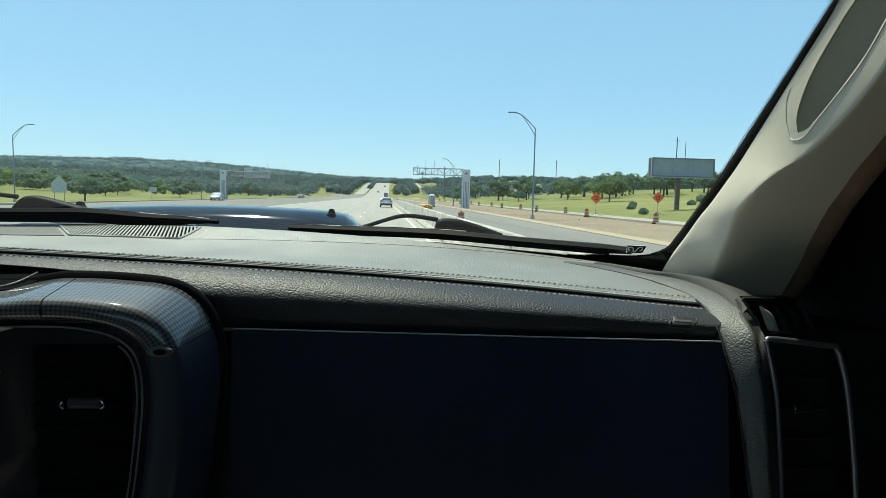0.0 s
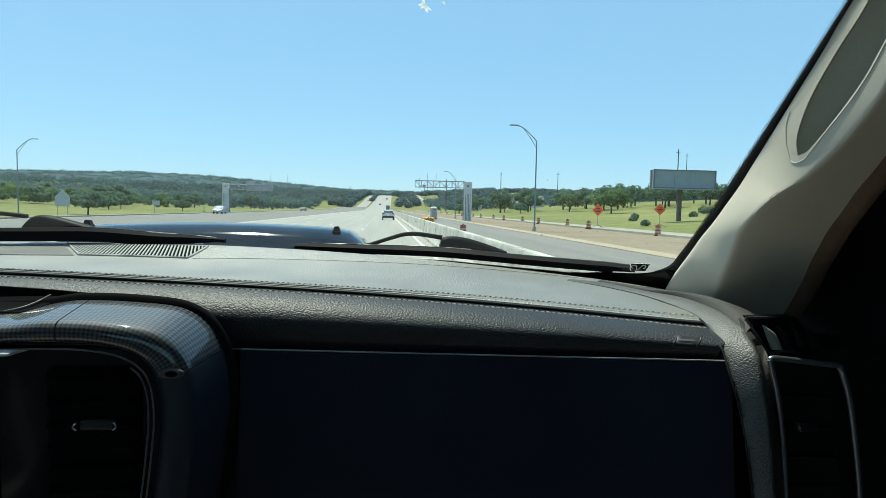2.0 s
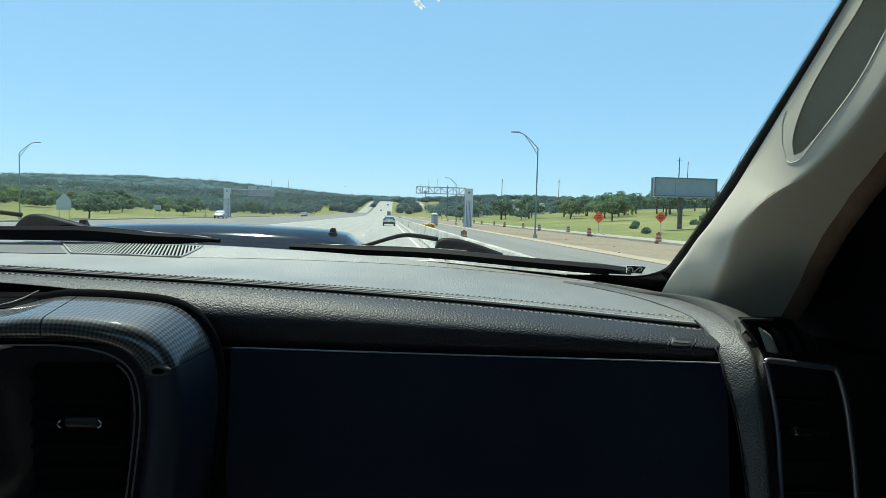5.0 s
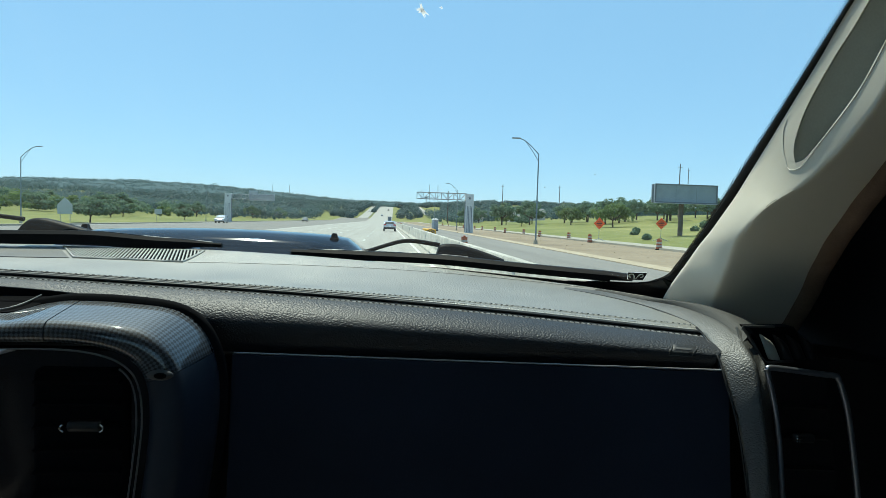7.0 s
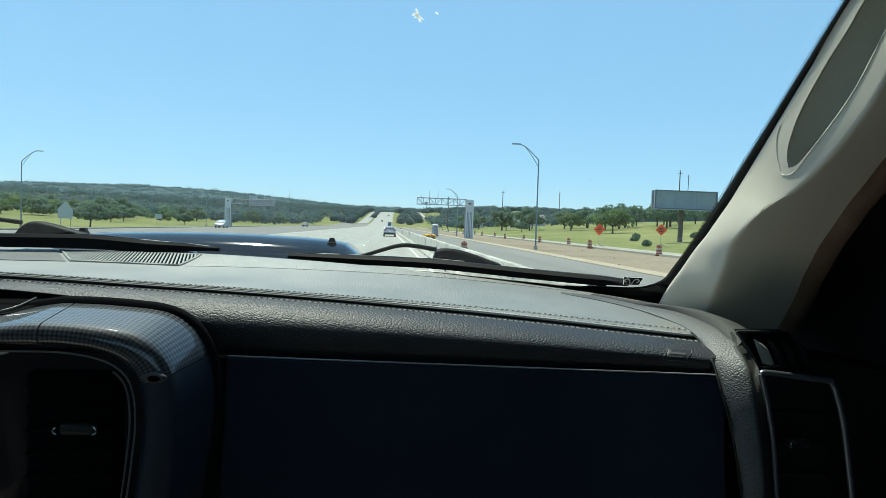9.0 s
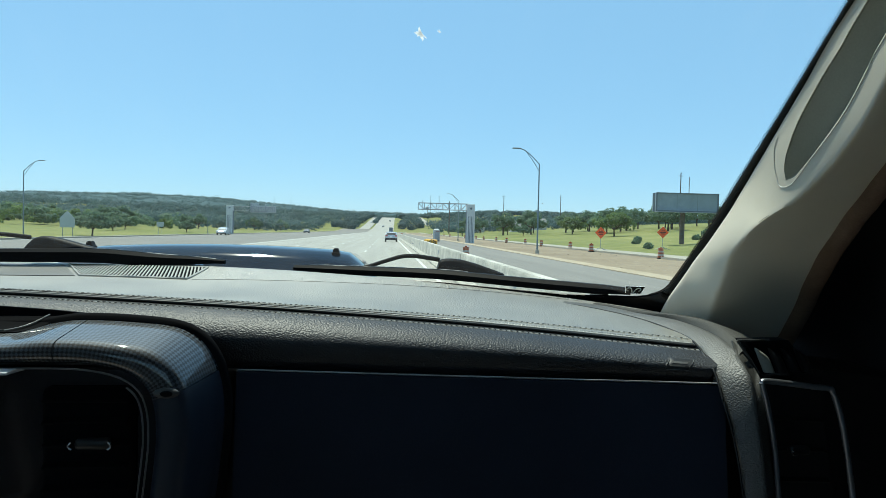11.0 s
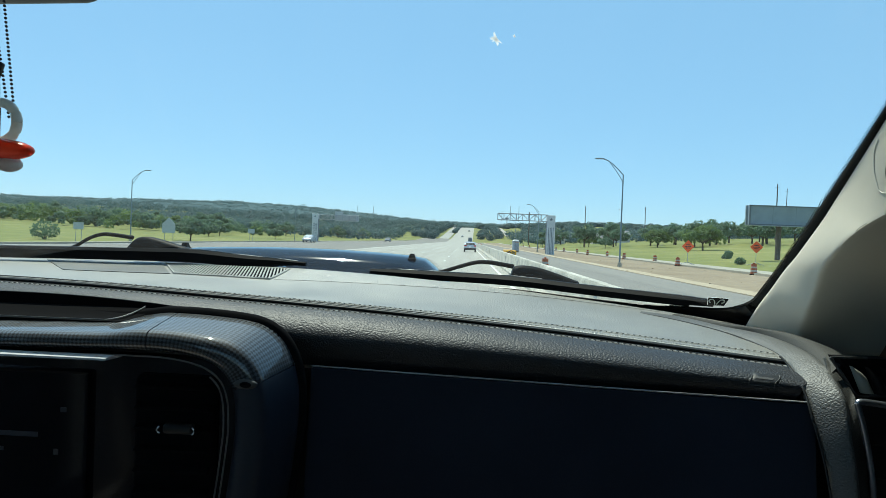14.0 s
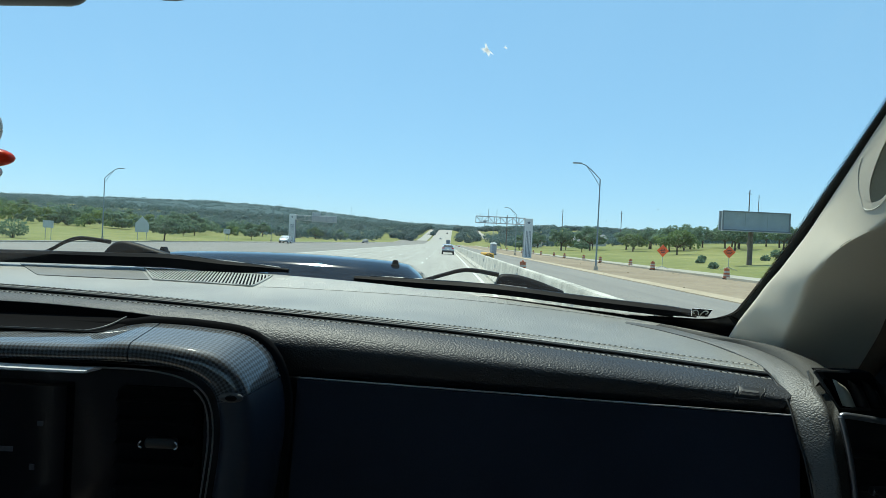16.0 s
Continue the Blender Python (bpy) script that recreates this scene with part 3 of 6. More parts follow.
def dashboard():
    d = thing("dashboard", (-0.05, 0.8, 1.2), "grey and black leather-grained dashboard with a stitched seam", "dashboard")

    def top(u, v):
        x1 = 0.392 + 0.02 * v
        return pad_at(-1.15 + (x1 + 1.15) * u, (0.18 * v * 2.5 if v < 0.4 else 0.18 + 0.82 * (v - 0.4) / 0.6) * 1.04)
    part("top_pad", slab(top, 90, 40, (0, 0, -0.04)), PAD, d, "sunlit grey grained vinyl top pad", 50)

    def face(u, v):
        """The airbag panel: a soft roll over the edge, then upright and tucked under."""
        x = -1.15 + 1.531 * u - 0.010 * ease((v - 0.35) / 0.25) * ease((u - 0.9) / 0.1)
        s, zg = seam_at(x, -0.002), glove_z(x)
        out, zm = glove_y(x) - 0.004, zg + 0.54 * (s.z - zg)
        if v <= 0.6:
            a = v / 0.6 * math.pi / 2
            return (x, s.y - 0.003 - (s.y - 0.003 - out) * math.sin(a) ** 1.1, zm + (s.z - zm) * max(0.0, math.cos(a)) ** 1.15)
        w = (v - 0.6) / 0.4
        return (x, out + 0.012 * w * w, zm + (zg - zm) * w)
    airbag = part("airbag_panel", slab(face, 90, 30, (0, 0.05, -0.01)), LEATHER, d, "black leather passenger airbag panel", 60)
    for off, lift, r, m in ((-0.0020, 0.0004, 0.0020, SEAM), (0.0040, 0.0021, 0.0011, THREAD), (0.0095, 0.0029, 0.0011, SEAM)):
        pts = [seam_at(-1.15 + 1.535 * i / 90, lift) + Vector((0, off, 0.0)) for i in range(91)]
        part("seam_piping", tube(pts, r, 8), m, d, "", 60)

    def far_row(x):
        s = seam_at(x)
        return pad_at(x, 0.021 / (value(FAR_Y, x) - s.y))

    def near_row(x):
        s = seam_at(x)
        return Vector(face((x + 1.15) / 1.531, 0.6 * 2 / math.pi * math.asin(min(1, 0.0105 / (s.y + 0.001 - glove_y(x))) ** 0.91)))
    for row_at in (far_row, near_row):
        row = [row_at(-1.14 + 1.52 * i / 90) + Vector((0, 0.0006, 0.0)) for i in range(91)]
        part("stitch_groove", tube(row, 0.0013, 6), SEAM, d)
        bm = bmesh.new()
        for i in range(226):
            x = -1.14 + 1.52 * i / 226
            k = 1.0 if row_at is far_row else 0.72
            rise = k * (0.0013 + 0.0002 * math.sin(i * 2.1))
            rows = []
            for w, fat, slant in ((0.0, 0.35, 0.0012), (0.0016, 0.95, 0.0006), (0.0042, 1.0, -0.0006), (0.0058, 0.35, -0.0012)):
                q = row_at(x + w) + Vector((0, -0.0014 * k + slant, 0))
                rows.append([bm.verts.new(q + Vector((0, a * 0.0021 * k * fat, b * rise * fat))) for a, b in ((-1, -0.4), (-0.55, 0.75), (0.55, 0.95), (1, -0.2))])
            for ra, rb in zip(rows, rows[1:]):
                for j in range(3):
                    bm.faces.new((ra[j], rb[j], rb[j + 1], ra[j + 1]))
            bm.faces.new(rows[0])
            bm.faces.new(rows[-1][::-1])
        tagged(part("stitching", bm, THREAD, d, "row of pale grey stitches"), kind="stuff")
    # glove box door with its lip
    def door(u, v):
        x = -0.166 + (0.383 + 0.166) * u
        z0 = glove_z(x) - 0.001
        return (x + 0.03 * v * v * (u - 0.2), glove_y(x) - 0.006 - 0.03 * math.sin(v * 2.2) * 0.5, z0 + (1.22 - z0) * v)
    part("glove_box_door", slab(door, 16, 16, (0, 0.03, 0)), GLOVE, d, "smooth black plastic glove box door", 60)
    lip = [(x, glove_y(x) - 0.010, glove_z(x) + 0.0030) for x in [-0.163 + 0.544 * i / 24 for i in range(25)]]
    part("glove_box_lip", tube(lip, 0.0009, 6), LIP, d, "thin lip above the glove box, painted pale as an edge highlight", 60)
    # airbag mark: pressed frame with unreadable writing as plain bars
    def mark(u, v, u0=0.9745, w=0.0170, v0=0.37, h=0.30):
        return Vector(face(u0 + w * (u - 0.5), v0 + h * v)) + Vector((0, -0.0003, 0.0002))
    am = part("airbag_mark", slab(mark, 4, 4, (0, 0.002, 0)), BLACK, airbag, "pressed airbag mark", 60)
    for v0 in (0.44, 0.54):
        part("mark_bar", slab(lambda u, v: mark(u, v, 0.9745, 0.0105, v0, 0.045) + Vector((0, -0.0003, 0.0002)), 3, 2, (0, 0.0006, 0)), GREYPL, am)
    rim_line = [mark(u, v) + Vector((0, -0.0005, 0.0003)) for u, v in [(0, k / 6) for k in range(7)] + [(k / 6, 1) for k in range(1, 7)] + [(1, 1 - k / 6) for k in range(1, 7)]]
    part("mark_rim", tube(rim_line, 0.0005, 5), GREYPL, am, "", 60)
    # body behind the panels, with an added unseen block against a light leak
    part("dash_end", slab(lambda u, v: (0.44 + 0.20 * u, 0.655 - 0.02 * v, 1.615 - 0.02 * u - 0.5 * v), 4, 6, (0, 0.12, 0)), BLACK, d)
    part("leak_block", box(bmesh.new(), (0.418, 0.70, 1.475), (0.10, 0.05, 0.29), None, 0.006), BLACK, d)
    part("dash_body", box(bmesh.new(), (-0.38, 0.80, 1.30), (1.62, 0.20, 0.50)), BLACK, d)
    # speaker grille in the top
    def plate(u, v):
        x0, x1 = -0.494 - 0.081 * v, -0.318 + 0.006 * v
        x = x0 + (x1 - x0) * u
        y = 1.025 - 0.025 * u + (0.133 - 0.038 * u) * v
        s = seam_at(x)
        return pad_at(x, (y - s.y) / (value(FAR_Y, x) - s.y)) + Vector((0, 0, 0.0012))
    g = part("speaker_grille", slab(plate, 12, 6, (0, 0, -0.003)), HEADBLACK, d, "black slotted speaker grille", 50)
    for k in range(43):
        near = -0.545 + 0.0061 * k
        w0 = min(1.0, max(0.0, (-0.494 - near) / 0.054, (near + 0.319) / 0.033))
        ends = []
        for w in (w0 + 0.03, 0.97):
            xl, xr = -0.494 - 0.081 * w, -0.318 + 0.006 * w
            ends.append(Vector(plate((near - 0.027 * w - xl) / (xr - xl), w)))
        if w0 > 0.9:
            continue
        r = [[p + Vector((sx * 0.0012, 0, sz)) for sx, sz in ((-1.15, 0), (1.15, 0), (1.0, 0.0012), (-1.0, 0.0012))] for p in ends]
        part("slat", sweep(r), SLAT, g)
    part("grille_rim", tube([Vector(plate(0, 1 - j / 8)) for j in range(9)] + [Vector(plate(i / 10, 0)) for i in range(1, 11)] + [Vector(plate(1, j / 8)) for j in range(1, 9)], 0.0019, 6), SLAT, g, "", 60)

    def pebble(u, v):
        x = -0.310 + 0.62 * u
        s, y1 = seam_at(x), value(FAR_Y, x)
        y0 = 1.0 + (y1 - 0.004 - 1.0) * u ** 0.8 - 0.03 * math.sin(math.pi * u)
        return pad_at(x, (y0 + (y1 + 0.002 - y0) * v - s.y) / (y1 - s.y)) + Vector((0, 0, 0.0006))
    part("pebbled_panel", slab(pebble, 40, 6, (0, 0, -0.002)), PEBBLE, d, "coarsely pebbled grey defroster panel", 50)

    def panel_left(u, v):
        x0, x1 = -0.69 - 0.12 * v, -0.500 - 0.081 * v
        x = x0 + (x1 - x0) * u
        s = seam_at(x)
        y = 1.022 + 0.13 * v
        return pad_at(x, (y - s.y) / (value(FAR_Y, x) - s.y)) + Vector((0, 0, 0.0012))
    part("defroster_panel", slab(panel_left, 12, 4, (0, 0, -0.004)), PANEL, d, "grey grained panel beside the grille", 50)
    # end band that tapers along the glass, wraps over the corner and runs down
    inner = spline([(0.2748, 0.905, 1.6548), (0.3207, 0.870, 1.6501), (0.3618, 0.820, 1.6435), (0.3806, 0.760, 1.6374), (0.3823, 0.704, 1.6317), (0.3735, 0.6480, 1.6165), (0.3743, 0.6330, 1.6034), (0.3748, 0.6220, 1.5850), (0.3782, 0.6140, 1.5656), (0.3823, 0.6080, 1.5418), (0.3860, 0.6020, 1.5122), (0.395, 0.594, 1.44), (0.42, 0.58, 1.28)], 66)
    outer = spline([(0.2800, 0.916, 1.6561), (0.3289, 0.8930, 1.6534), (0.3710, 0.8420, 1.6479), (0.3997, 0.8000, 1.6462), (0.4102, 0.7450, 1.6431), (0.4085, 0.685, 1.6382), (0.4031, 0.6450, 1.6284), (0.3998, 0.6160, 1.6132), (0.3990, 0.6040, 1.5948), (0.3988, 0.5980, 1.5760), (0.4016, 0.5920, 1.5472), (0.4046, 0.5880, 1.5140), (0.412, 0.582, 1.44), (0.44, 0.570, 1.28)], 66)
    rings = []
    for i in range(67):
        p, q = inner[i], outer[i]
        along = (inner[min(i + 1, 66)] - inner[max(i - 1, 0)] + outer[min(i + 1, 66)] - outer[max(i - 1, 0)]).normalized()
        up = (q - p).cross(along).normalized()
        if (up.z if abs(up.z) > 0.4 else -up.y) < 0:
            up = -up
        ring = [p - up * 0.02 - (q - p) * 0.1, p - up * 0.002]
        ring += [p.lerp(q, k) + up * (0.0024 * math.sin(math.pi * k) * min(1.0, i / 24) + 0.0004) for k in (0.03, 0.15, 0.32, 0.5, 0.68, 0.85, 0.97)]
        ring += [q - up * 0.002, q - up * 0.02]
        rings.append(ring)
    part("end_band", sweep(rings), BAND, d, "grained grey band over the dashboard end", 60)
    part("band_groove", tube([r[2] + Vector((-0.0022, -0.001, 0)) for r in rings[22:62]], 0.0012, 6), SEAM, d, "dark groove beside the band", 60)
    # corner cap between the band and the pillar, and the trim between the band and the side vent
    rim = spline([(0.334, 0.90, 1.6555), (0.3742, 0.85, 1.6522), (0.4042, 0.80, 1.6528), (0.4176, 0.76, 1.6534), (0.4247, 0.72, 1.6508), (0.4323, 0.69, 1.6462), (0.4395, 0.665, 1.6408)], 24)

    def cap(u, v):
        p, q = outer[round(4 + u * 27)] + Vector((-0.002, 0, -0.002)), rim[round(u * 24)]
        return p.lerp(q, v) + Vector((0, 0, 0.003 * math.sin(math.pi * v)))
    part("corner_cap", slab(cap, 24, 6, (0.004, 0.02, -0.03)), CAPM, d, "dark grained corner cap beside the pillar", 60)
    edge = spline([(0.4116, 0.668, 1.6402), (0.4119, 0.645, 1.6272), (0.4159, 0.628, 1.6138), (0.4140, 0.610, 1.5950), (0.4240, 0.606, 1.5300), (0.44, 0.60, 1.40)], 24)

    def vent_side(u, v):
        p, q = outer[31 + round(u * 31)] + Vector((-0.002, 0.001, -0.001)), edge[round(u * 24)]
        return p.lerp(q, v)
    part("vent_surround", slab(vent_side, 24, 4, (0.0, 0.02, -0.01)), CAPM, d, "dark grained trim beside the side vent", 60)
    return d


def side_vents():
    """Defroster slot and air register at the dashboard's end."""
    s = thing("side_defroster_vent", (0.44, 0.66, 1.60), "black side window defroster slot with a pale vane", "air vent")
    tl, tr, br, bl = Vector((0.4010, 0.641, 1.6447)), Vector((0.470, 0.650, 1.6445)), Vector((0.500, 0.646, 1.606)), Vector((0.427, 0.636, 1.6065))
    part("vent_pocket", slab(lambda u, v: tl.lerp(tr, 0.16 + 0.84 * u).lerp(bl.lerp(br, 0.16 + 0.84 * u), 0.03 + 0.97 * v) + Vector((0, 0.004, 0)), 2, 2, (0, 0.02, 0)), HEADBLACK, s)
    part("vent_rim", tube(spline([tl, tl.lerp(bl, 0.5) + Vector((0.001, 0, -0.001)), bl, bl.lerp(br, 0.25), bl.lerp(br, 0.5)], 20), 0.0017, 6), GREYPL, s, "", 60)
    part("vent_rim", tube([tl, tl.lerp(tr, 0.3), tl.lerp(tr, 0.6)], 0.0013, 6), GREYPL, s, "", 60)
    for k in range(4):
        off = Vector((0.0175 * k, 0.003 * k, -0.0005 * k))
        a, b = Vector((0.4185, 0.634, 1.6375)) + off, Vector((0.430, 0.633, 1.6100)) + off
        c, e = Vector((0.4325, 0.633, 1.6280)) + off, Vector((0.4425, 0.633, 1.6100)) + off
        ed = spline([a, c, e], 10)

        def vane(u, v):
            return a.lerp(b, u).lerp(ed[round(u * 10)], v) + Vector((0, -0.003 * math.sin(math.pi * v), 0))
        part("vane", slab(vane, 10, 4, (0.0, 0.003, 0.0)), HANDLE if k == 0 else BLACK, s, "pale grey vane" if k == 0 else "", 60)
    r = thing("air_register", (0.47, 0.60, 1.45), "black dashboard air register in a silver frame", "air vent")
    out = [(0.4052, 0.600, 1.6070), (0.410, 0.600, 1.6085), (0.4325, 0.600, 1.6063), (0.4646, 0.600, 1.6023), (0.4814, 0.600, 1.6005), (0.4868, 0.600, 1.5963), (0.4985, 0.600, 1.565), (0.511, 0.602, 1.512), (0.521, 0.602, 1.45), (0.535, 0.602, 1.33)]
    left = [(0.4052, 0.600, 1.6070), (0.4135, 0.600, 1.579), (0.4198, 0.600, 1.551), (0.4243, 0.600, 1.524), (0.4293, 0.600, 1.481), (0.434, 0.600, 1.438), (0.442, 0.600, 1.33)]
    part("frame", tube(spline(out, 40), 0.0032, 8), SILVER, r, "dark silver frame", 60)
    part("frame", tube(spline(left, 24), 0.0030, 8), SILVER, r, "dark silver frame", 60)

    def face(u, v):
        a = Vector((0.412 + 0.032 * v, 0.596, 1.604 - 0.26 * v))
        b = Vector((0.484 + 0.044 * v, 0.604, 1.598 - 0.26 * v))
        return a.lerp(b, u) + Vector((0, 0.012, 0))
    part("pocket", slab(face, 4, 8, (0, 0.02, 0)), BLACK, r)
    for k in range(6):
        v = 0.14 + 0.13 * k
        a, b = Vector(face(0.06, v)), Vector(face(0.94, v))
        rg = [[p + Vector(q) for q in ((0, -0.004, -0.003), (0, -0.005, -0.001), (0, 0.004, 0.004), (0, 0.005, 0.002))] for p in (a, b)]
        part("slat", sweep(rg), BLACK, r)
    kn = part("knob", box(bmesh.new(), (0.446, 0.594, 1.5354), (0.022, 0.010, 0.009), None, 0.003, 3), BLACK, r, "", 50)
    for dz in (-0.003, 0.003):
        part("chrome_inlay", box(bmesh.new(), (0.4360, 0.5870, 1.5354 + dz * 0.6), (0.005, 0.002, 0.0022), None, 0.0008), CHROME, kn, "bright chrome inlay")


def centre_stack():
    c = thing("centre_stack", (-0.45, 0.63, 1.2), "centre console with carbon-fibre surround and dark touchscreen", "console")
    inner = spline([(-1.0, 0.60, 1.616), (-0.6, 0.60, 1.621), (-0.42, 0.60, 1.6245), (-0.33, 0.60, 1.626), (-0.285, 0.60, 1.6245), (-0.252, 0.60, 1.617), (-0.232, 0.60, 1.603), (-0.223, 0.60, 1.583), (-0.2205, 0.60, 1.555), (-0.2225, 0.60, 1.525), (-0.229, 0.60, 1.47), (-0.238, 0.60, 1.42), (-0.255, 0.60, 1.32)], 480)

    def frame_of(i):
        p = inner[i]
        t = (inner[min(i + 1, 480)] - inner[max(i - 1, 0)]).normalized()
        out = Vector((-t.z, 0, t.x)).normalized()
        if out.z < 0 and out.x < 0:
            out = -out
        return p, out, 0.026 + 0.006 * ease((p.x + 0.37) / 0.05) + 0.018 * ease(out.x * 1.2)

    def profile(i):
        p, out, w = frame_of(i)
        ring = [(0.05, 0.012), (0.0, 0.003), (0.06, -0.001), (0.18, -0.004), (0.34, -0.0045), (0.50, -0.003), (0.60, -0.0005), (0.655, 0.003), (0.69, 0.008), (0.80, 0.028), (0.91, 0.049), (1.0, 0.066), (0.9, 0.075), (0.2, 0.05)]
        return [p + out * (w * a) + Vector((0, b, 0)) for a, b in ring]

    def gap_shade(i):
        p, out, w = frame_of(i)
        return [p + out * (w + a) + Vector((0, b, 0)) for a, b in ((-0.004, 0.064), (0.004, 0.066), (0.0065, 0.069), (0.0065, 0.074), (-0.004, 0.074))]
    cut = next(i for i, p in enumerate(inner) if p.x > -0.315)
    low = next(i for i, p in enumerate(inner) if p.z < 1.590 and p.x > -0.25)
    part("surround", sweep([profile(i) for i in range(0, cut)]), CARBON, c, "lacquered grey carbon-fibre trim", 50)
    part("surround", sweep([profile(i) for i in range(cut, low + 1)]), CARBON, c, "lacquered grey carbon-fibre corner", 50)
    # black strip that stands in for the shadow gap round the surround
    part("gap_shade", sweep([gap_shade(i) for i in range(0, 481, 4)]), HEADBLACK, c, "black strip for the shade in the gap round the surround", 50)
    leg = part("surround_leg", sweep([profile(i) for i in range(low + 1, 481, 3)]), LEGBLUE, c, "side of the surround, painted blue-black for shade and reflections", 50)
    p = profile(low)
    m = (p[4] + p[6]) / 2
    part("end_badge", ball(bmesh.new(), m + Vector((-0.006, -0.002, 0.0005)), 0.0125, 3, (1, 0.30, 0.42)), GREYPL, leg, "small oval end cap", 60)
    part("badge_centre", ball(bmesh.new(), m + Vector((-0.005, -0.0052, 0.0005)), 0.006, 3, (1, 0.2, 0.5)), HEADBLACK, leg, "", 60)
    for off, first in ((0.0045, 0), (0.0095, 220)):
        ln = []
        for i in range(first, 481, 4):
            p, out, w = frame_of(i)
            ln.append(p - out * off + Vector((0, -0.0045, 0)))
        part("chrome_line", tube(ln, 0.0009, 6), DIMLINE, c, "thin chrome line in the surround, painted grey for its reflections", 60)
    part("fascia", box(bmesh.new(), (-0.62, 0.640, 1.46), (0.80, 0.05, 0.32), None, 0.004), GLOSSBLACK, c, "gloss black fascia")
    # touchscreen with its bright top bar and faint marks
    scr = part("screen", box(bmesh.new(), (-0.60, 0.612, 1.50), (0.44, 0.010, 0.20), None, 0.003), SCREEN, c, "dark touchscreen")
    rg = [[(x, 0.588, 1.6165), (x, 0.5885, 1.6185), (x + (0.006 if x > -0.5 else 0), 0.595, 1.6215), (x + (0.006 if x > -0.5 else 0), 0.609, 1.617)] for x in (-0.95, -0.352)]
    part("top_bar", sweep(rg), BARM, c, "silver bar above the screen, painted pale for the sky it reflects")
    for x, z, w, h in ((-0.464, 1.531, 0.062, 0.005), (-0.482, 1.5145, 0.024, 0.004), (-0.406, 1.5585, 0.006, 0.005), (-0.413, 1.5135, 0.005, 0.006)):
        part("screen_mark", box(bmesh.new(), (x, 0.6065, z), (w, 0.001, h)), FAINT, scr)
    # air vent beside the screen
    v = part("vent", box(bmesh.new(), (-0.287, 0.613, 1.50), (0.088, 0.012, 0.20), None, 0.006), HEADBLACK, c, "black air vent", 50)
    for k in range(8):
        part("slat", box(bmesh.new(), (-0.287, 0.6045, 1.590 - 0.022 * k), (0.080, 0.010, 0.0035), Matrix.Rotation(radians(25), 4, "X"), 0.001, 1), HEADBLACK, v)
    part("knob", box(bmesh.new(), (-0.2775, 0.598, 1.5478), (0.032, 0.010, 0.011), None, 0.004, 3), BLACK, v, "", 50)
    for dx in (-0.0165, 0.0165):
        sgn = 1 if dx > 0 else -1
        pts = [(-0.2775 + dx + sgn * 0.003 * (1 - (k / 4) ** 2), 0.5905, 1.5478 + 0.0036 * k / 4) for k in range(-4, 5)]
        part("chrome_end", tube(pts, 0.0011, 6), CHROME, v, "bright chrome knob end", 60)
    # storage slot on top, and a black sheet for the shade in the gap behind it
    def tray(u, w):
        return (-0.98 + (0.609 + 0.026 * w) * u, 0.639 + 0.037 * w, 1.6490 + 0.0115 * w - 0.002 * (1 - u) * (1 - w) - 0.003 * math.sin(math.pi * w))
    part("storage_slot", slab(tray, 6, 6, (0, 0, -0.004)), HEADBLACK, c, "glossy black slot on top of the console", 60)
    part("slot_rim", tube([Vector(tray(0.98 * i / 6, 0)) + Vector((0, -0.001, 0.0015)) for i in range(7)], 0.0009, 6), DIMLINE, c, "", 60)
    part("slot_rim", tube([Vector(tray(0.98, j / 6)) + Vector((0, -0.001, 0.0015)) for j in range(7)], 0.0009, 6), DIMLINE, c, "", 60)
    gap_top = [(-1.05, 1.675), (-0.548, 1.673), (-0.445, 1.6717), (-0.343, 1.6655), (-0.30, 1.6605)]
    part("gap", slab(lambda u, v: (-1.05 + 0.76 * u, 0.678, 1.640 + (value(gap_top, -1.05 + 0.76 * u) - 1.640) * v), 24, 2, (0, 0.004, 0)), HEADBLACK, c, "black sheet for the shade in the gap behind the console")


# windshield, its black edge and the pillar
GLASS_Y = [(-1.17, 0.86), (-1.0, 0.98), (-0.8, 1.14), (-0.378, 1.20), (0.035, 1.085), (0.25, 0.985), (0.35, 0.915), (0.415, 0.858)]


def glass_at(x, z):
    return Vector((x, value(GLASS_Y, x) - (z - 1.68) / 0.80, z))


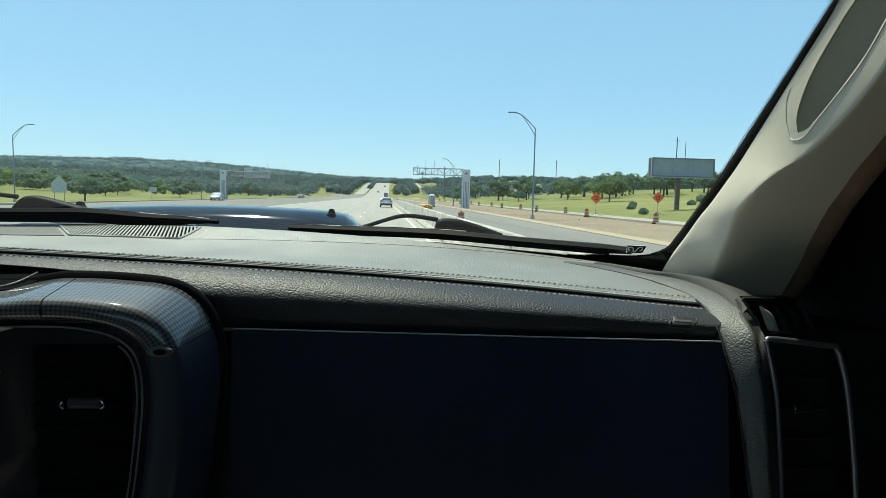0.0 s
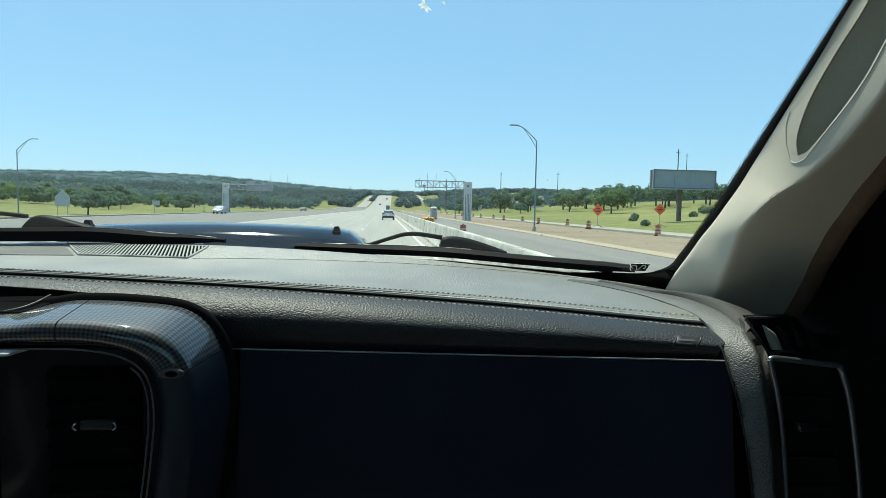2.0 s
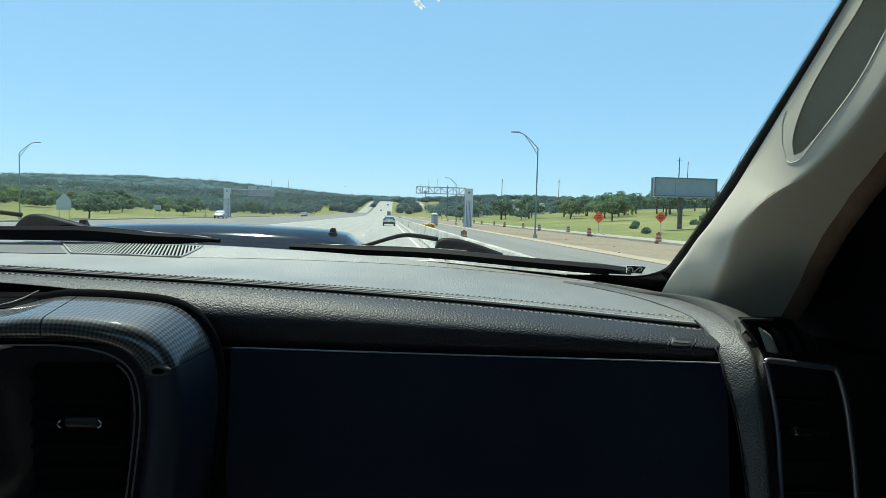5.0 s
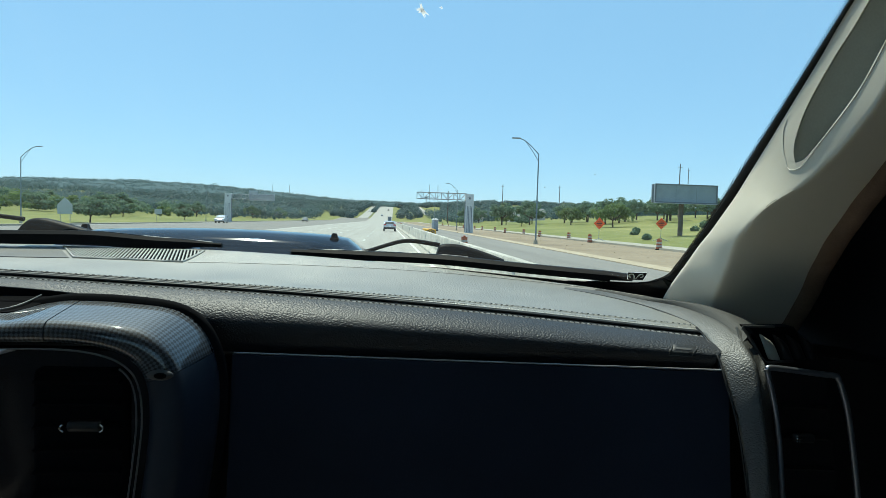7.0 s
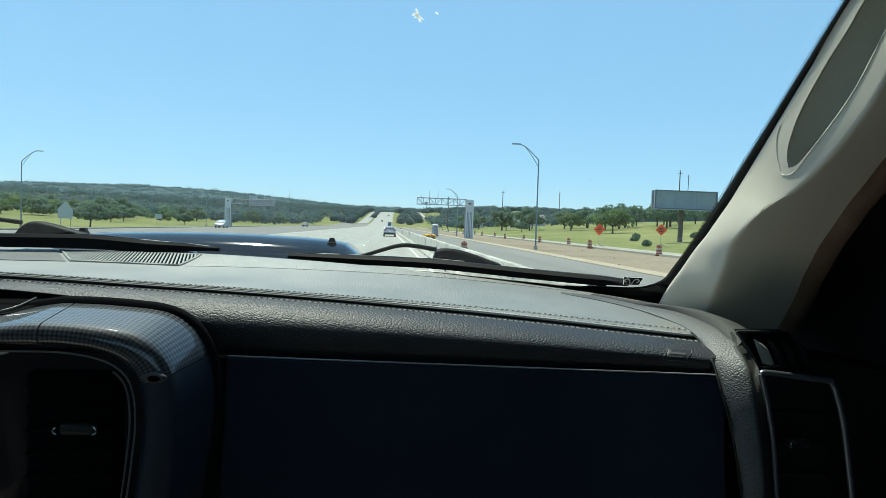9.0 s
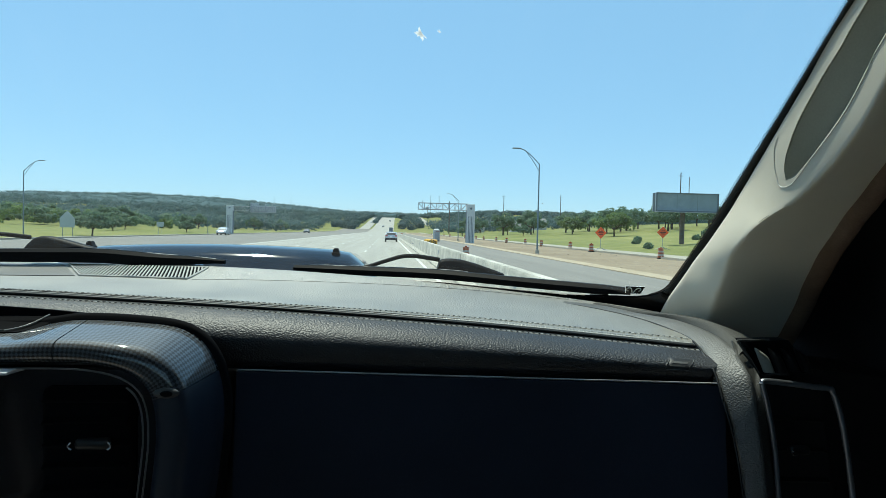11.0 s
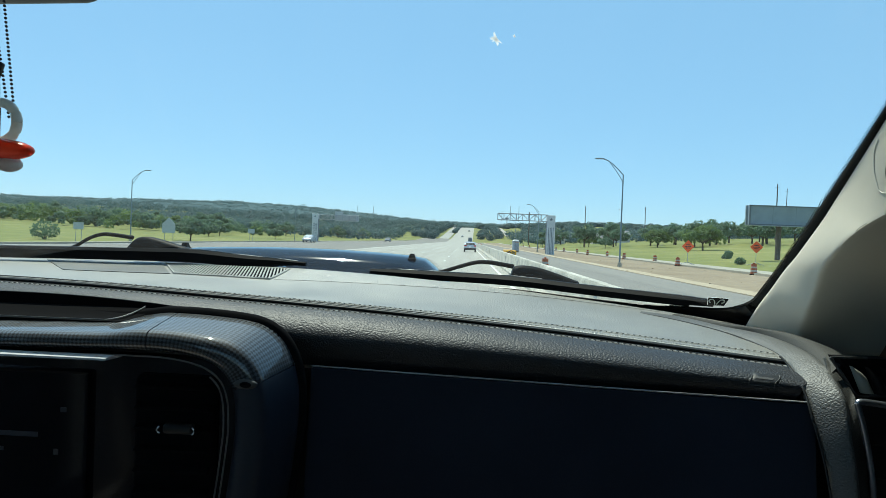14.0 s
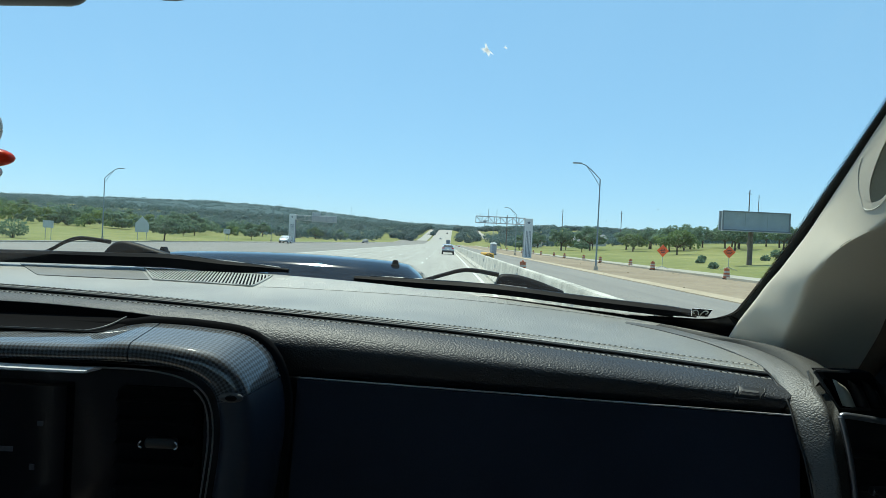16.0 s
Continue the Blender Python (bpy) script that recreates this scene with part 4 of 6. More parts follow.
def windshield():
    w = thing("windshield", (-0.38, 1.12, 1.66), "clear raked windshield with a dotted black edge and small chips", "windshield")
    def f(u, v):
        z = 1.648 + 0.53 * v
        x1 = 0.43 - 0.012 * v
        return glass_at(-0.378 + (x1 + 0.378) * (2 * u - 1), z)
    bm = bmesh.new()
    g = [[bm.verts.new(f(i / 48, j / 12)) for j in range(13)] for i in range(49)]
    for i in range(48):
        for j in range(12):
            bm.faces.new((g[i][j], g[i + 1][j], g[i + 1][j + 1], g[i][j + 1]))
    part("pane", bm, GLASS, w, "clear glass pane", 60)
    edge = spline([glass_at(0.27, 1.664), glass_at(0.345, 1.6655), glass_at(0.390, 1.669), glass_at(0.412, 1.682), glass_at(0.416, 1.705), glass_at(0.4155, 1.76), glass_at(0.411, 1.87), glass_at(0.404, 2.0), glass_at(0.399, 2.15)], 80)
    n = Vector((0, -0.78, -0.62))
    rows = []
    for i, p in enumerate(edge):
        a = i / 80
        far = Vector((0.47, p.y + 0.01, p.z - 0.03)) if a > 0.35 else Vector((p.x + 0.10 * a, p.y, 1.640))
        rows.append([p + n * 0.002, far + n * 0.002, far + n * 0.004, p + n * 0.004])
    part("black_edge", sweep(rows), FRIT, w, "black enamel edge of the glass", 40)
    low = spline([glass_at(x, z) for x, z in ((0.02, 1.6745), (0.085, 1.6750), (0.150, 1.6715), (0.215, 1.6682), (0.278, 1.6655), (0.300, 1.6648))], 30)
    part("black_edge", sweep([[p + n * 0.0045, Vector((p.x, p.y + 0.035, p.z - 0.028)) + n * 0.0045, Vector((p.x, p.y + 0.035, p.z - 0.028)) + n * 0.006, p + n * 0.006] for p in low]), FRIT, w, "black enamel edge of the glass", 40)
    bm = bmesh.new()
    for r in range(4):
        for i in range(430):
            a = 0.10 + 0.90 * (i + 0.5 * (r % 2)) / 430
            k = min(79, int(a * 80))
            p = edge[k].lerp(edge[k + 1], a * 80 - k)
            t = (edge[k + 1] - edge[k - 1]).normalized()
            side = (glass_at(p.x - 0.004, p.z) - glass_at(p.x, p.z)).normalized() if a > 0.3 else t.cross(n).normalized()
            if side.x > 0 or (side.x > -0.05 and side.z < 0):
                side = -side
            side = (side - t * side.dot(t)).normalized()
            p = p + side * (0.0001 + 0.0009 * r) + n * 0.003
            rr = 0.00090 - 0.00010 * r
            bm.faces.new([bm.verts.new(p + t * (rr * math.cos(w)) + side * (rr * math.sin(w))) for w in (0, 1.047, 2.094, 3.142, 4.189, 5.236)])
    tagged(part("edge_dots", bm, FRIT, w, "fading dot pattern of the glass edge"), kind="stuff")
    # sticker in the corner: plain shapes only
    c = glass_at(0.3785, 1.6815) + n * 0.004
    ax, ay = Vector((0.93, -0.33, 0.0)).normalized(), Vector((0.0, -0.62, 0.78))
    def plate(pts, lift):
        b = bmesh.new()
        v1 = [b.verts.new(c + ax * x + ay * y + n * lift) for x, y in pts]
        b.faces.new(v1)
        return b
    st = part("sticker", plate([(-0.0135, 0.0078), (0.0150, 0.0078), (0.0125, -0.0078), (-0.0100, -0.0078)], 0.001), CHIP, w, "small black and white corner sticker")
    part("sticker_field", plate([(-0.0132, 0.0075), (0.0147, 0.0075), (0.0122, -0.0075), (-0.0097, -0.0075)], 0.0013), FRIT, st)
    for s in (-1, 1):
        pts = [(s * 0.001, -0.005), (s * 0.003, 0.001), (s * 0.006, 0.0045), (s * 0.010, 0.003), (s * 0.0095, -0.001), (s * 0.007, -0.002)]
        q = [c + ax * x + ay * y + n * 0.0016 for x, y in pts]
        part("sticker_shape", tube(spline(q, 14), 0.0008, 5), DECAL_W, st)
    # dried specks
    for x, z, r in ((0.222, 1.806, 0.0013), (0.276, 1.822, 0.0011), (0.152, 1.768, 0.0016), (0.085, 1.842, 0.0010), (-0.06, 1.795, 0.0013), (-0.21, 1.83, 0.0011), (0.045, 1.742, 0.0018), (-0.33, 1.775, 0.0012)):
        p = glass_at(x, z) + n * 0.003
        bm = bmesh.new()
        bm.faces.new([bm.verts.new(p + Vector((r * (0.9 + 0.4 * math.sin(k * 4.1)) * math.cos(k * 0.785), -0.4 * r * math.sin(k * 0.785), 0.5 * r * math.sin(k * 0.785)))) for k in range(8)])
        part("dried_speck", bm, SPECK, w, "small dried speck")
    # stone chips
    for x, z, r in ((0.036, 1.990, 0.0085), (0.057, 1.991, 0.0025)):
        bm = bmesh.new()
        p = glass_at(x, z)
        for k in range(11):
            a = random.random() * 6.28
            d = Vector((math.cos(a), -0.62 * math.sin(a), 0.78 * math.sin(a)))
            wide = d.cross(n).normalized() * r * 0.22
            o = p + n * 0.003
            e = o + d * r * random.uniform(0.5, 1.2)
            bm.faces.new([bm.verts.new(q) for q in (o - wide, e, o + wide, o - d * r * 0.3)])
        part("stone_chip", bm, CHIP, w, "small white stone chip")


def pillar():
    """Windshield pillar: a lit face from the glass edge to a crease, a face turned to the cabin, and the handle's recess."""
    p = thing("a_pillar_trim", (0.45, 0.84, 1.62), "beige plastic windshield pillar trim with a grab handle", "pillar")
    edge = [(0.416, 0.885, 1.628), (0.414, 0.84, 1.67), (0.414, 0.795, 1.706), (0.414, 0.766, 1.73), (0.414, 0.739, 1.749), (0.414, 0.708, 1.774), (0.414, 0.685, 1.793), (0.414, 0.664, 1.813), (0.414, 0.639, 1.837), (0.4128, 0.616, 1.857), (0.4115, 0.582, 1.888), (0.4103, 0.544, 1.923), (0.409, 0.518, 1.951), (0.409, 0.494, 1.976), (0.408, 0.4, 2.06), (0.406, 0.29, 2.16)]
    crease = [(0.446, 0.82, 1.610), (0.441, 0.78, 1.647), (0.424, 0.735, 1.682), (0.418, 0.706, 1.712), (0.4095, 0.679, 1.738), (0.4045, 0.648, 1.757), (0.405, 0.625, 1.773), (0.411, 0.604, 1.787), (0.4165, 0.579, 1.799), (0.418, 0.556, 1.813), (0.416, 0.522, 1.834), (0.411, 0.484, 1.862), (0.408, 0.458, 1.891), (0.407, 0.434, 1.920), (0.405, 0.34, 2.01), (0.403, 0.23, 2.12)]
    back = [(0.557, 0.808, 1.596), (0.549, 0.768, 1.636), (0.536, 0.723, 1.678), (0.525, 0.694, 1.706), (0.516, 0.667, 1.728), (0.504, 0.636, 1.751), (0.499, 0.613, 1.77), (0.494, 0.592, 1.787), (0.488, 0.567, 1.804), (0.483, 0.544, 1.821), (0.474, 0.51, 1.843), (0.459, 0.472, 1.87), (0.451, 0.446, 1.898), (0.445, 0.422, 1.925), (0.446, 0.328, 2.025), (0.456, 0.218, 2.153)]
    n = 120
    el, cl, bl = spline(edge, n), spline(crease, n), spline(back, n)
    view_eye = Vector((0, 0, EYE_HEIGHT))    # the camera's eye point; trim and recess are shaped along its rays
    fa = [(8.6, 0.62), (8.9, 0.46), (9.3, 0.33), (10, 0.20), (11, 0.15), (12, 0.20), (15, 0.22)]
    fr = [(8.6, 0.62), (8.9, 0.70), (9.3, 0.71), (10, 0.71), (11, 0.72), (12, 0.715), (15, 0.71)]

    def at(row, k):
        u = row / 15 * n
        i = min(n - 1, int(u))
        e, c = el[i].lerp(el[i + 1], u - i), cl[i].lerp(cl[i + 1], u - i)
        q = e.lerp(c, k)
        bulge = (q - view_eye).normalized() * (-0.003 * math.sin(math.pi * k))
        return q + bulge

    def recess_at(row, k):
        """Across the recess floor, pushed back from the rim along the camera's rays."""
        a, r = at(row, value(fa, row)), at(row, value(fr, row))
        deep = view_eye + (r - view_eye) * ((a.y - 0.35 * (a.y - r.y)) / r.y)
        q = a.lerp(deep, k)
        return q + (q - view_eye) * (0.03 * math.sin(math.pi * k) * min(1, max(0, row - 8.6)))
    rings = []
    for i in range(n + 1):
        row = 15 * i / n
        out = cl[i] - el[i]
        ring = [el[i] + Vector((0.02, 0.045, -0.01)), el[i] + Vector((0.001, 0.006, 0))]
        if row > 8.6:
            a, r = value(fa, row), value(fr, row)
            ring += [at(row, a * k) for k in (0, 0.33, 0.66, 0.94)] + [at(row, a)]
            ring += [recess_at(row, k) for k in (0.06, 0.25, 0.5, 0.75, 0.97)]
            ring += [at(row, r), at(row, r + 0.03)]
        else:
            ring += [at(row, k) for k in (0, 0.1, 0.2, 0.3, 0.4, 0.46, 0.52, 0.57, 0.61, 0.65, 0.70, 0.75)]
        c, b = cl[i], bl[i]
        # points beyond the back edge are an unseen wrap that blocks the sun
        ring += [at(row, 0.90), at(row, 0.96), c.lerp(b, 0.01) + (view_eye - c) * 0.001, c.lerp(b, 0.05) + (view_eye - c) * 0.004, c.lerp(b, 0.12) + (view_eye - c) * 0.006, c.lerp(b, 0.3) + (view_eye - c) * 0.008, c.lerp(b, 0.6) + (view_eye - c) * 0.008, c.lerp(b, 0.9) + (view_eye - c) * 0.003, b, b + Vector((0.02, 0.03, 0.005)), b + Vector((0.10, 0.10, 0.03)), b + Vector((0.17, 0.16, 0.04)), b + Vector((0.05, 0.17, 0.05))]
        rings.append(ring)
    part("trim", sweep(rings), PILLAR, p, "beige moulded trim", 50)
    # added tube; its brown stands in for shading and covers the hard edge
    part("edge_tube", tube([q + Vector((0.004, 0.004, -0.001)) for q in bl[::3]], 0.013, 10), EDGE_BROWN, p, "added brown tube for the brown shading at the pillar's back edge", 60)
    h = thing("grab_handle", (0.41, 0.57, 1.84), "pillar grab handle in a beige surround, its recess greyed for shade", "handle")
    part("recess", sweep([[recess_at(8.62 + 6.3 * i / 60, k) + (view_eye - recess_at(8.62 + 6.3 * i / 60, k)) * lift for k, lift in ((0.02, 0.003), (0.2, 0.003), (0.4, 0.003), (0.6, 0.003), (0.8, 0.003), (0.98, 0.003), (0.98, 0.001), (0.02, 0.001))] for i in range(61)]), HANDLE, h, "handle recess, greyed for the shade in its hollow", 60)
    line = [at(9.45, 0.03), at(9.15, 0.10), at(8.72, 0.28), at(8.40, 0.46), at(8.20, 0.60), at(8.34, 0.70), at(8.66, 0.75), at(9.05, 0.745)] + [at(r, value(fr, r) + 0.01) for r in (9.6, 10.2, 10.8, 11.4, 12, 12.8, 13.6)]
    part("surround_line", tube([q + (view_eye - q) * 0.0006 for q in spline(line, 90)], 0.0004, 6), HANDLE_CAP, h, "thin pale line round the handle", 60)
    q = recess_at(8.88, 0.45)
    ledge = bmesh.new()
    bmesh.ops.create_icosphere(ledge, subdivisions=3, radius=0.0075, matrix=Matrix.Translation(q) @ (view_eye - q).to_track_quat("Z", "Y").to_matrix().to_4x4() @ Matrix.Rotation(radians(20), 4, "Z") @ Matrix.Diagonal((1.15, 0.8, 0.35, 1)))
    part("end_cap", ledge, PILLAR, h, "pale end cap", 60)
    # scuffs on the trim
    for rows in (((6.9, 0.985), (6.6, 0.975), (6.35, 0.99)),):
        s = [at(*q) for q in rows]
        part("scuff", tube([w + (view_eye - w) * 0.001 for w in spline(s, 8)], 0.00022, 5), GREYPL, p)


def hood():
    h = thing("hood", (-0.378, 1.8, 1.2), "dark navy hood with a raised centre bulge", "hood")
    prof = [(1.285, 1.600), (1.308, 1.640), (1.328, 1.672), (1.343, 1.693), (1.352, 1.7005), (1.360, 1.7050), (1.375, 1.7115), (1.398, 1.7170), (1.45, 1.7195), (1.56, 1.7155), (1.85, 1.700), (2.1, 1.672), (2.3, 1.62), (2.42, 1.52), (2.46, 1.35)]
    ln = spline([(0, y, z) for y, z in prof], 78)
    xs = [-0.95, -0.80, -0.62, -0.52, -0.45, -0.40, -0.37, -0.345, -0.325, -0.30, -0.26, -0.20, -0.10, 0, 0.10, 0.20, 0.26, 0.30, 0.325, 0.345, 0.37, 0.40, 0.45, 0.52, 0.62, 0.80, 0.95]

    def f(u, v):
        p = ln[round(v * 78)]
        x = xs[round(u * (len(xs) - 1))]
        a = abs(x)
        drop = 0.010 * (a / 0.3) ** 2 * min(1, 0.3 / max(a, 0.3)) + 0.085 * ease((a - 0.283) / 0.13) + 0.10 * max(0, a - 0.38)
        return (-0.378 + x * (1 - 0.04 * v), p.y + 0.16 * max(0.0, 0.5 - a) * 0.2 - 0.10 * a * a, p.z - drop)
    part("panel", slab(f, len(xs) - 1, 78, (0, 0, -0.02)), PAINT, h, "glossy navy painted panel", 50)
    for x in (-0.112, -0.643):
        z = 1.7035 if x > -0.3 else 1.7085
        rings = [[(x + sx * a, 1.385 + sy * b, z + h) for sx, sy in ((-1, -1), (1, -1), (1, 1), (-1, 1))] for a, b, h in ((0.0095, 0.010, -0.010), (0.0093, 0.010, 0.003), (0.0075, 0.008, 0.005), (0.0055, 0.006, 0.0125), (0.004, 0.005, 0.0142))]
        part("washer_nozzle", sweep(rings), RUBBER, h, "small black washer nozzle", 30)
    # black cowl between hood and glass
    c = thing("cowl_panel", (-0.378, 1.22, 1.55), "black plastic cowl below the windshield", "cowl")

    def g(u, v):
        x = -1.15 + 1.58 * u
        y0 = value(FAR_Y, x) + 0.012
        return (x, y0 + 0.14 * v, value(FAR_Z, x) - 0.012 - 0.02 * v)
    part("panel", slab(g, 30, 4, (0, 0, -0.03)), BLACK, c, "", 50)


def wipers():
    for name, ends, hump, arc in (
        ("windshield_wiper", [(-0.165, 1.118, 1.689), (-0.02, 1.085, 1.6875), (0.10, 1.035, 1.6870), (0.24, 0.98, 1.6795), (0.385, 0.912, 1.6735)],
         [(0.094, 1.09, 1.695), (0.099, 1.09, 1.7045), (0.113, 1.09, 1.7068), (0.136, 1.088, 1.7050), (0.163, 1.083, 1.6990), (0.188, 1.075, 1.6920), (0.210, 1.066, 1.6865)],
         [(0.100, 1.105, 1.7085), (0.060, 1.11, 1.714), (0.033, 1.11, 1.7138), (0.005, 1.11, 1.706), (-0.028, 1.11, 1.695), (-0.05, 1.11, 1.690)]),
        ("windshield_wiper", [(-1.02, 1.09, 1.7005), (-0.85, 1.13, 1.7035), (-0.617, 1.14, 1.707), (-0.517, 1.14, 1.708), (-0.415, 1.135, 1.702), (-0.346, 1.128, 1.7005), (-0.288, 1.118, 1.6985)],
         [(-0.652, 1.17, 1.715), (-0.640, 1.17, 1.727), (-0.622, 1.17, 1.731), (-0.598, 1.168, 1.7275), (-0.560, 1.162, 1.719), (-0.520, 1.155, 1.7105), (-0.495, 1.150, 1.7055)],
         [(-0.655, 1.18, 1.733), (-0.70, 1.18, 1.7375), (-0.722, 1.18, 1.7365), (-0.745, 1.18, 1.728), (-0.768, 1.18, 1.714), (-0.79, 1.18, 1.704)])):
        w = thing(name, ends[2], "black wiper resting at the foot of the windshield", "wiper", "windshield wipers")
        p = spline(ends, 40)
        rings = []
        for i, q in enumerate(p):
            k = 0.55 + 0.45 * math.sin(math.pi * min(1, i / 40 * 1.05 + 0.02)) ** 0.5
            d = (p[min(i + 1, 40)] - p[max(i - 1, 0)]).normalized()
            s = d.cross(Vector((0, 0, 1))).normalized()
            tall = 1.9 if ends[0][0] < -0.5 else 0.75
            if tall < 1 and i > 20:
                k = 1.0 - 0.25 * ease((i - 37) / 3)
            k *= 1 - 0.45 * ease((i / 40 - 0.55) / 0.45) * (tall > 1)
            rings.append([q + s * (a * k) + Vector((0, 0, b * k * (tall if b < 0 else 1))) for a, b in ((-0.010, -0.009), (-0.009, 0.003), (-0.003, 0.0075), (0.004, 0.007), (0.010, 0.001), (0.010, -0.009))])
        b = part("blade", sweep(rings), RUBBER, w, "ribbed black blade", 40)
        # added tube along the blade's top, coloured as a sun highlight
        spine = [r[2].lerp(r[3], 0.3) + Vector((0, 0, 0.0004)) for r in rings[(18 if ends[0][0] < -0.5 else 2):(39 if ends[0][0] < -0.5 else 24)]]
        part("blade_highlight", tube(spine, 0.0011, 6), HIGHLIGHT, b, "pale tube painted as the sun highlight along the blade", 60)
        under = [q + Vector((0, 0.004, -0.014 if tall > 1 else -0.0065)) for q in p[2:39]]
        part("rubber_lip", tube(under, 0.0035, 6), RUBBER, b, "", 60)
        q = spline(hump, 24)
        rings = []
        for i, c in enumerate(q):
            k = math.sin(math.pi * (0.06 + 0.88 * i / 24)) ** 0.6
            rings.append([c + Vector((0, a, b * k)) for a, b in ((-0.016, -0.026), (-0.014, 0.0), (-0.007, 0.0055), (0.007, 0.0055), (0.014, 0.0), (0.016, -0.026))])
        part("arm_cover", sweep(rings), RUBBER, w, "rounded black arm cover", 60)
        part("arm", tube(spline(arc, 20), lambda u: 0.0042 - 0.001 * u, 8), RUBBER, w, "curved black arm", 60)
        if name and ends[0][0] < -0.5:
            part("arm_bolt", ball(bmesh.new(), (-0.345, 1.158, 1.6865), 0.0075, 2), CHROME, w, "small round bolt head", 60)


def mirror():
    m = thing("rear_view_mirror", (-0.45, 0.52, 2.0), "dark rear-view mirror hanging under the roof", "mirror")
    bm = bmesh.new()
    box(bm, (-0.463, 0.520, 1.993), (0.27, 0.045, 0.082), Matrix.Rotation(radians(-2), 4, "Y"), 0.018, 4)
    part("housing", bm, BLACK, m, "black plastic housing", 50)
    part("mirror_glass", box(bmesh.new(), (-0.463, 0.496, 1.994), (0.25, 0.004, 0.064), Matrix.Rotation(radians(-2), 4, "Y"), 0.0015, 1), surface("mirror_silver", (0.8, 0.82, 0.84), 0.03, 1.0, var=0.02, bump=0.0), m, "mirror glass")
    part("stalk", rod(bmesh.new(), (-0.42, 0.53, 2.02), (-0.40, 0.50, 2.17), 0.012), BLACK, m, "", 50)
    s = thing("sensor_housing", (-0.245, 0.50, 2.0), "rounded black housing below the roof lining", "sensor")
    bm = bmesh.new()
    ball(bm, (-0.248, 0.50, 1.985), 0.044, 3, (1.0, 0.7, 0.64))
    rod(bm, (-0.245, 0.50, 1.99), (-0.245, 0.47, 2.17), 0.02)
    part("housing", bm, BLACK, s, "", 60)
    o = thing("hanging_pacifier", (-0.406, 0.50, 1.918), "red and clear pacifier hanging on a bead chain", "pacifier")
    bm = bmesh.new()
    for k in range(60):
        z = 1.948 - 0.0036 * (k % 30)
        ball(bm, (-0.418 + 0.00044 * (k % 30) - (0.011 - 0.0002 * (k % 30) if k > 29 else 0), 0.505, z), 0.0014, 1)
    box(bm, (-0.420, 0.503, 1.884), (0.007, 0.006, 0.015), Matrix.Rotation(radians(20), 4, "Y"), 0.002, 2)
    part("bead_chain", bm, BLACK, o, "dark bead chain", 60)
    pts = [(-0.4145 + 0.0155 * math.cos(a), 0.500, 1.838 + 0.017 * math.sin(a)) for a in [k * math.pi / 14 for k in range(29)]]
    part("ring", tube(pts, 0.0043, 10), MILKY, o, "clear plastic ring", 60)
    bm = ball(bmesh.new(), (-0.4105, 0.496, 1.8135), 0.030, 3, (1.0, 0.45, 0.31))
    part("shield", bm, RED, o, "shiny red shield", 60)
    bm = ball(bmesh.new(), (-0.404, 0.498, 1.8015), 0.0113, 3, (1.0, 0.8, 0.62))
    part("nipple", bm, MILKY, o, "clear teat", 60)
    bm = bmesh.new()
    rod(bm, (-0.4145, 0.490, 1.849), (-0.4145, 0.490, 1.793), 0.0071, 0.0071, 10)
    rod(bm, (-0.4145, 0.490, 1.793), (-0.412, 0.490, 1.7695), 0.0071, 0.0012, 10)
    part("pendant", bm, DARKWOOD, o, "dark pointed pendant", 50)
    o.location += Vector((0.015, 0, 0.003))


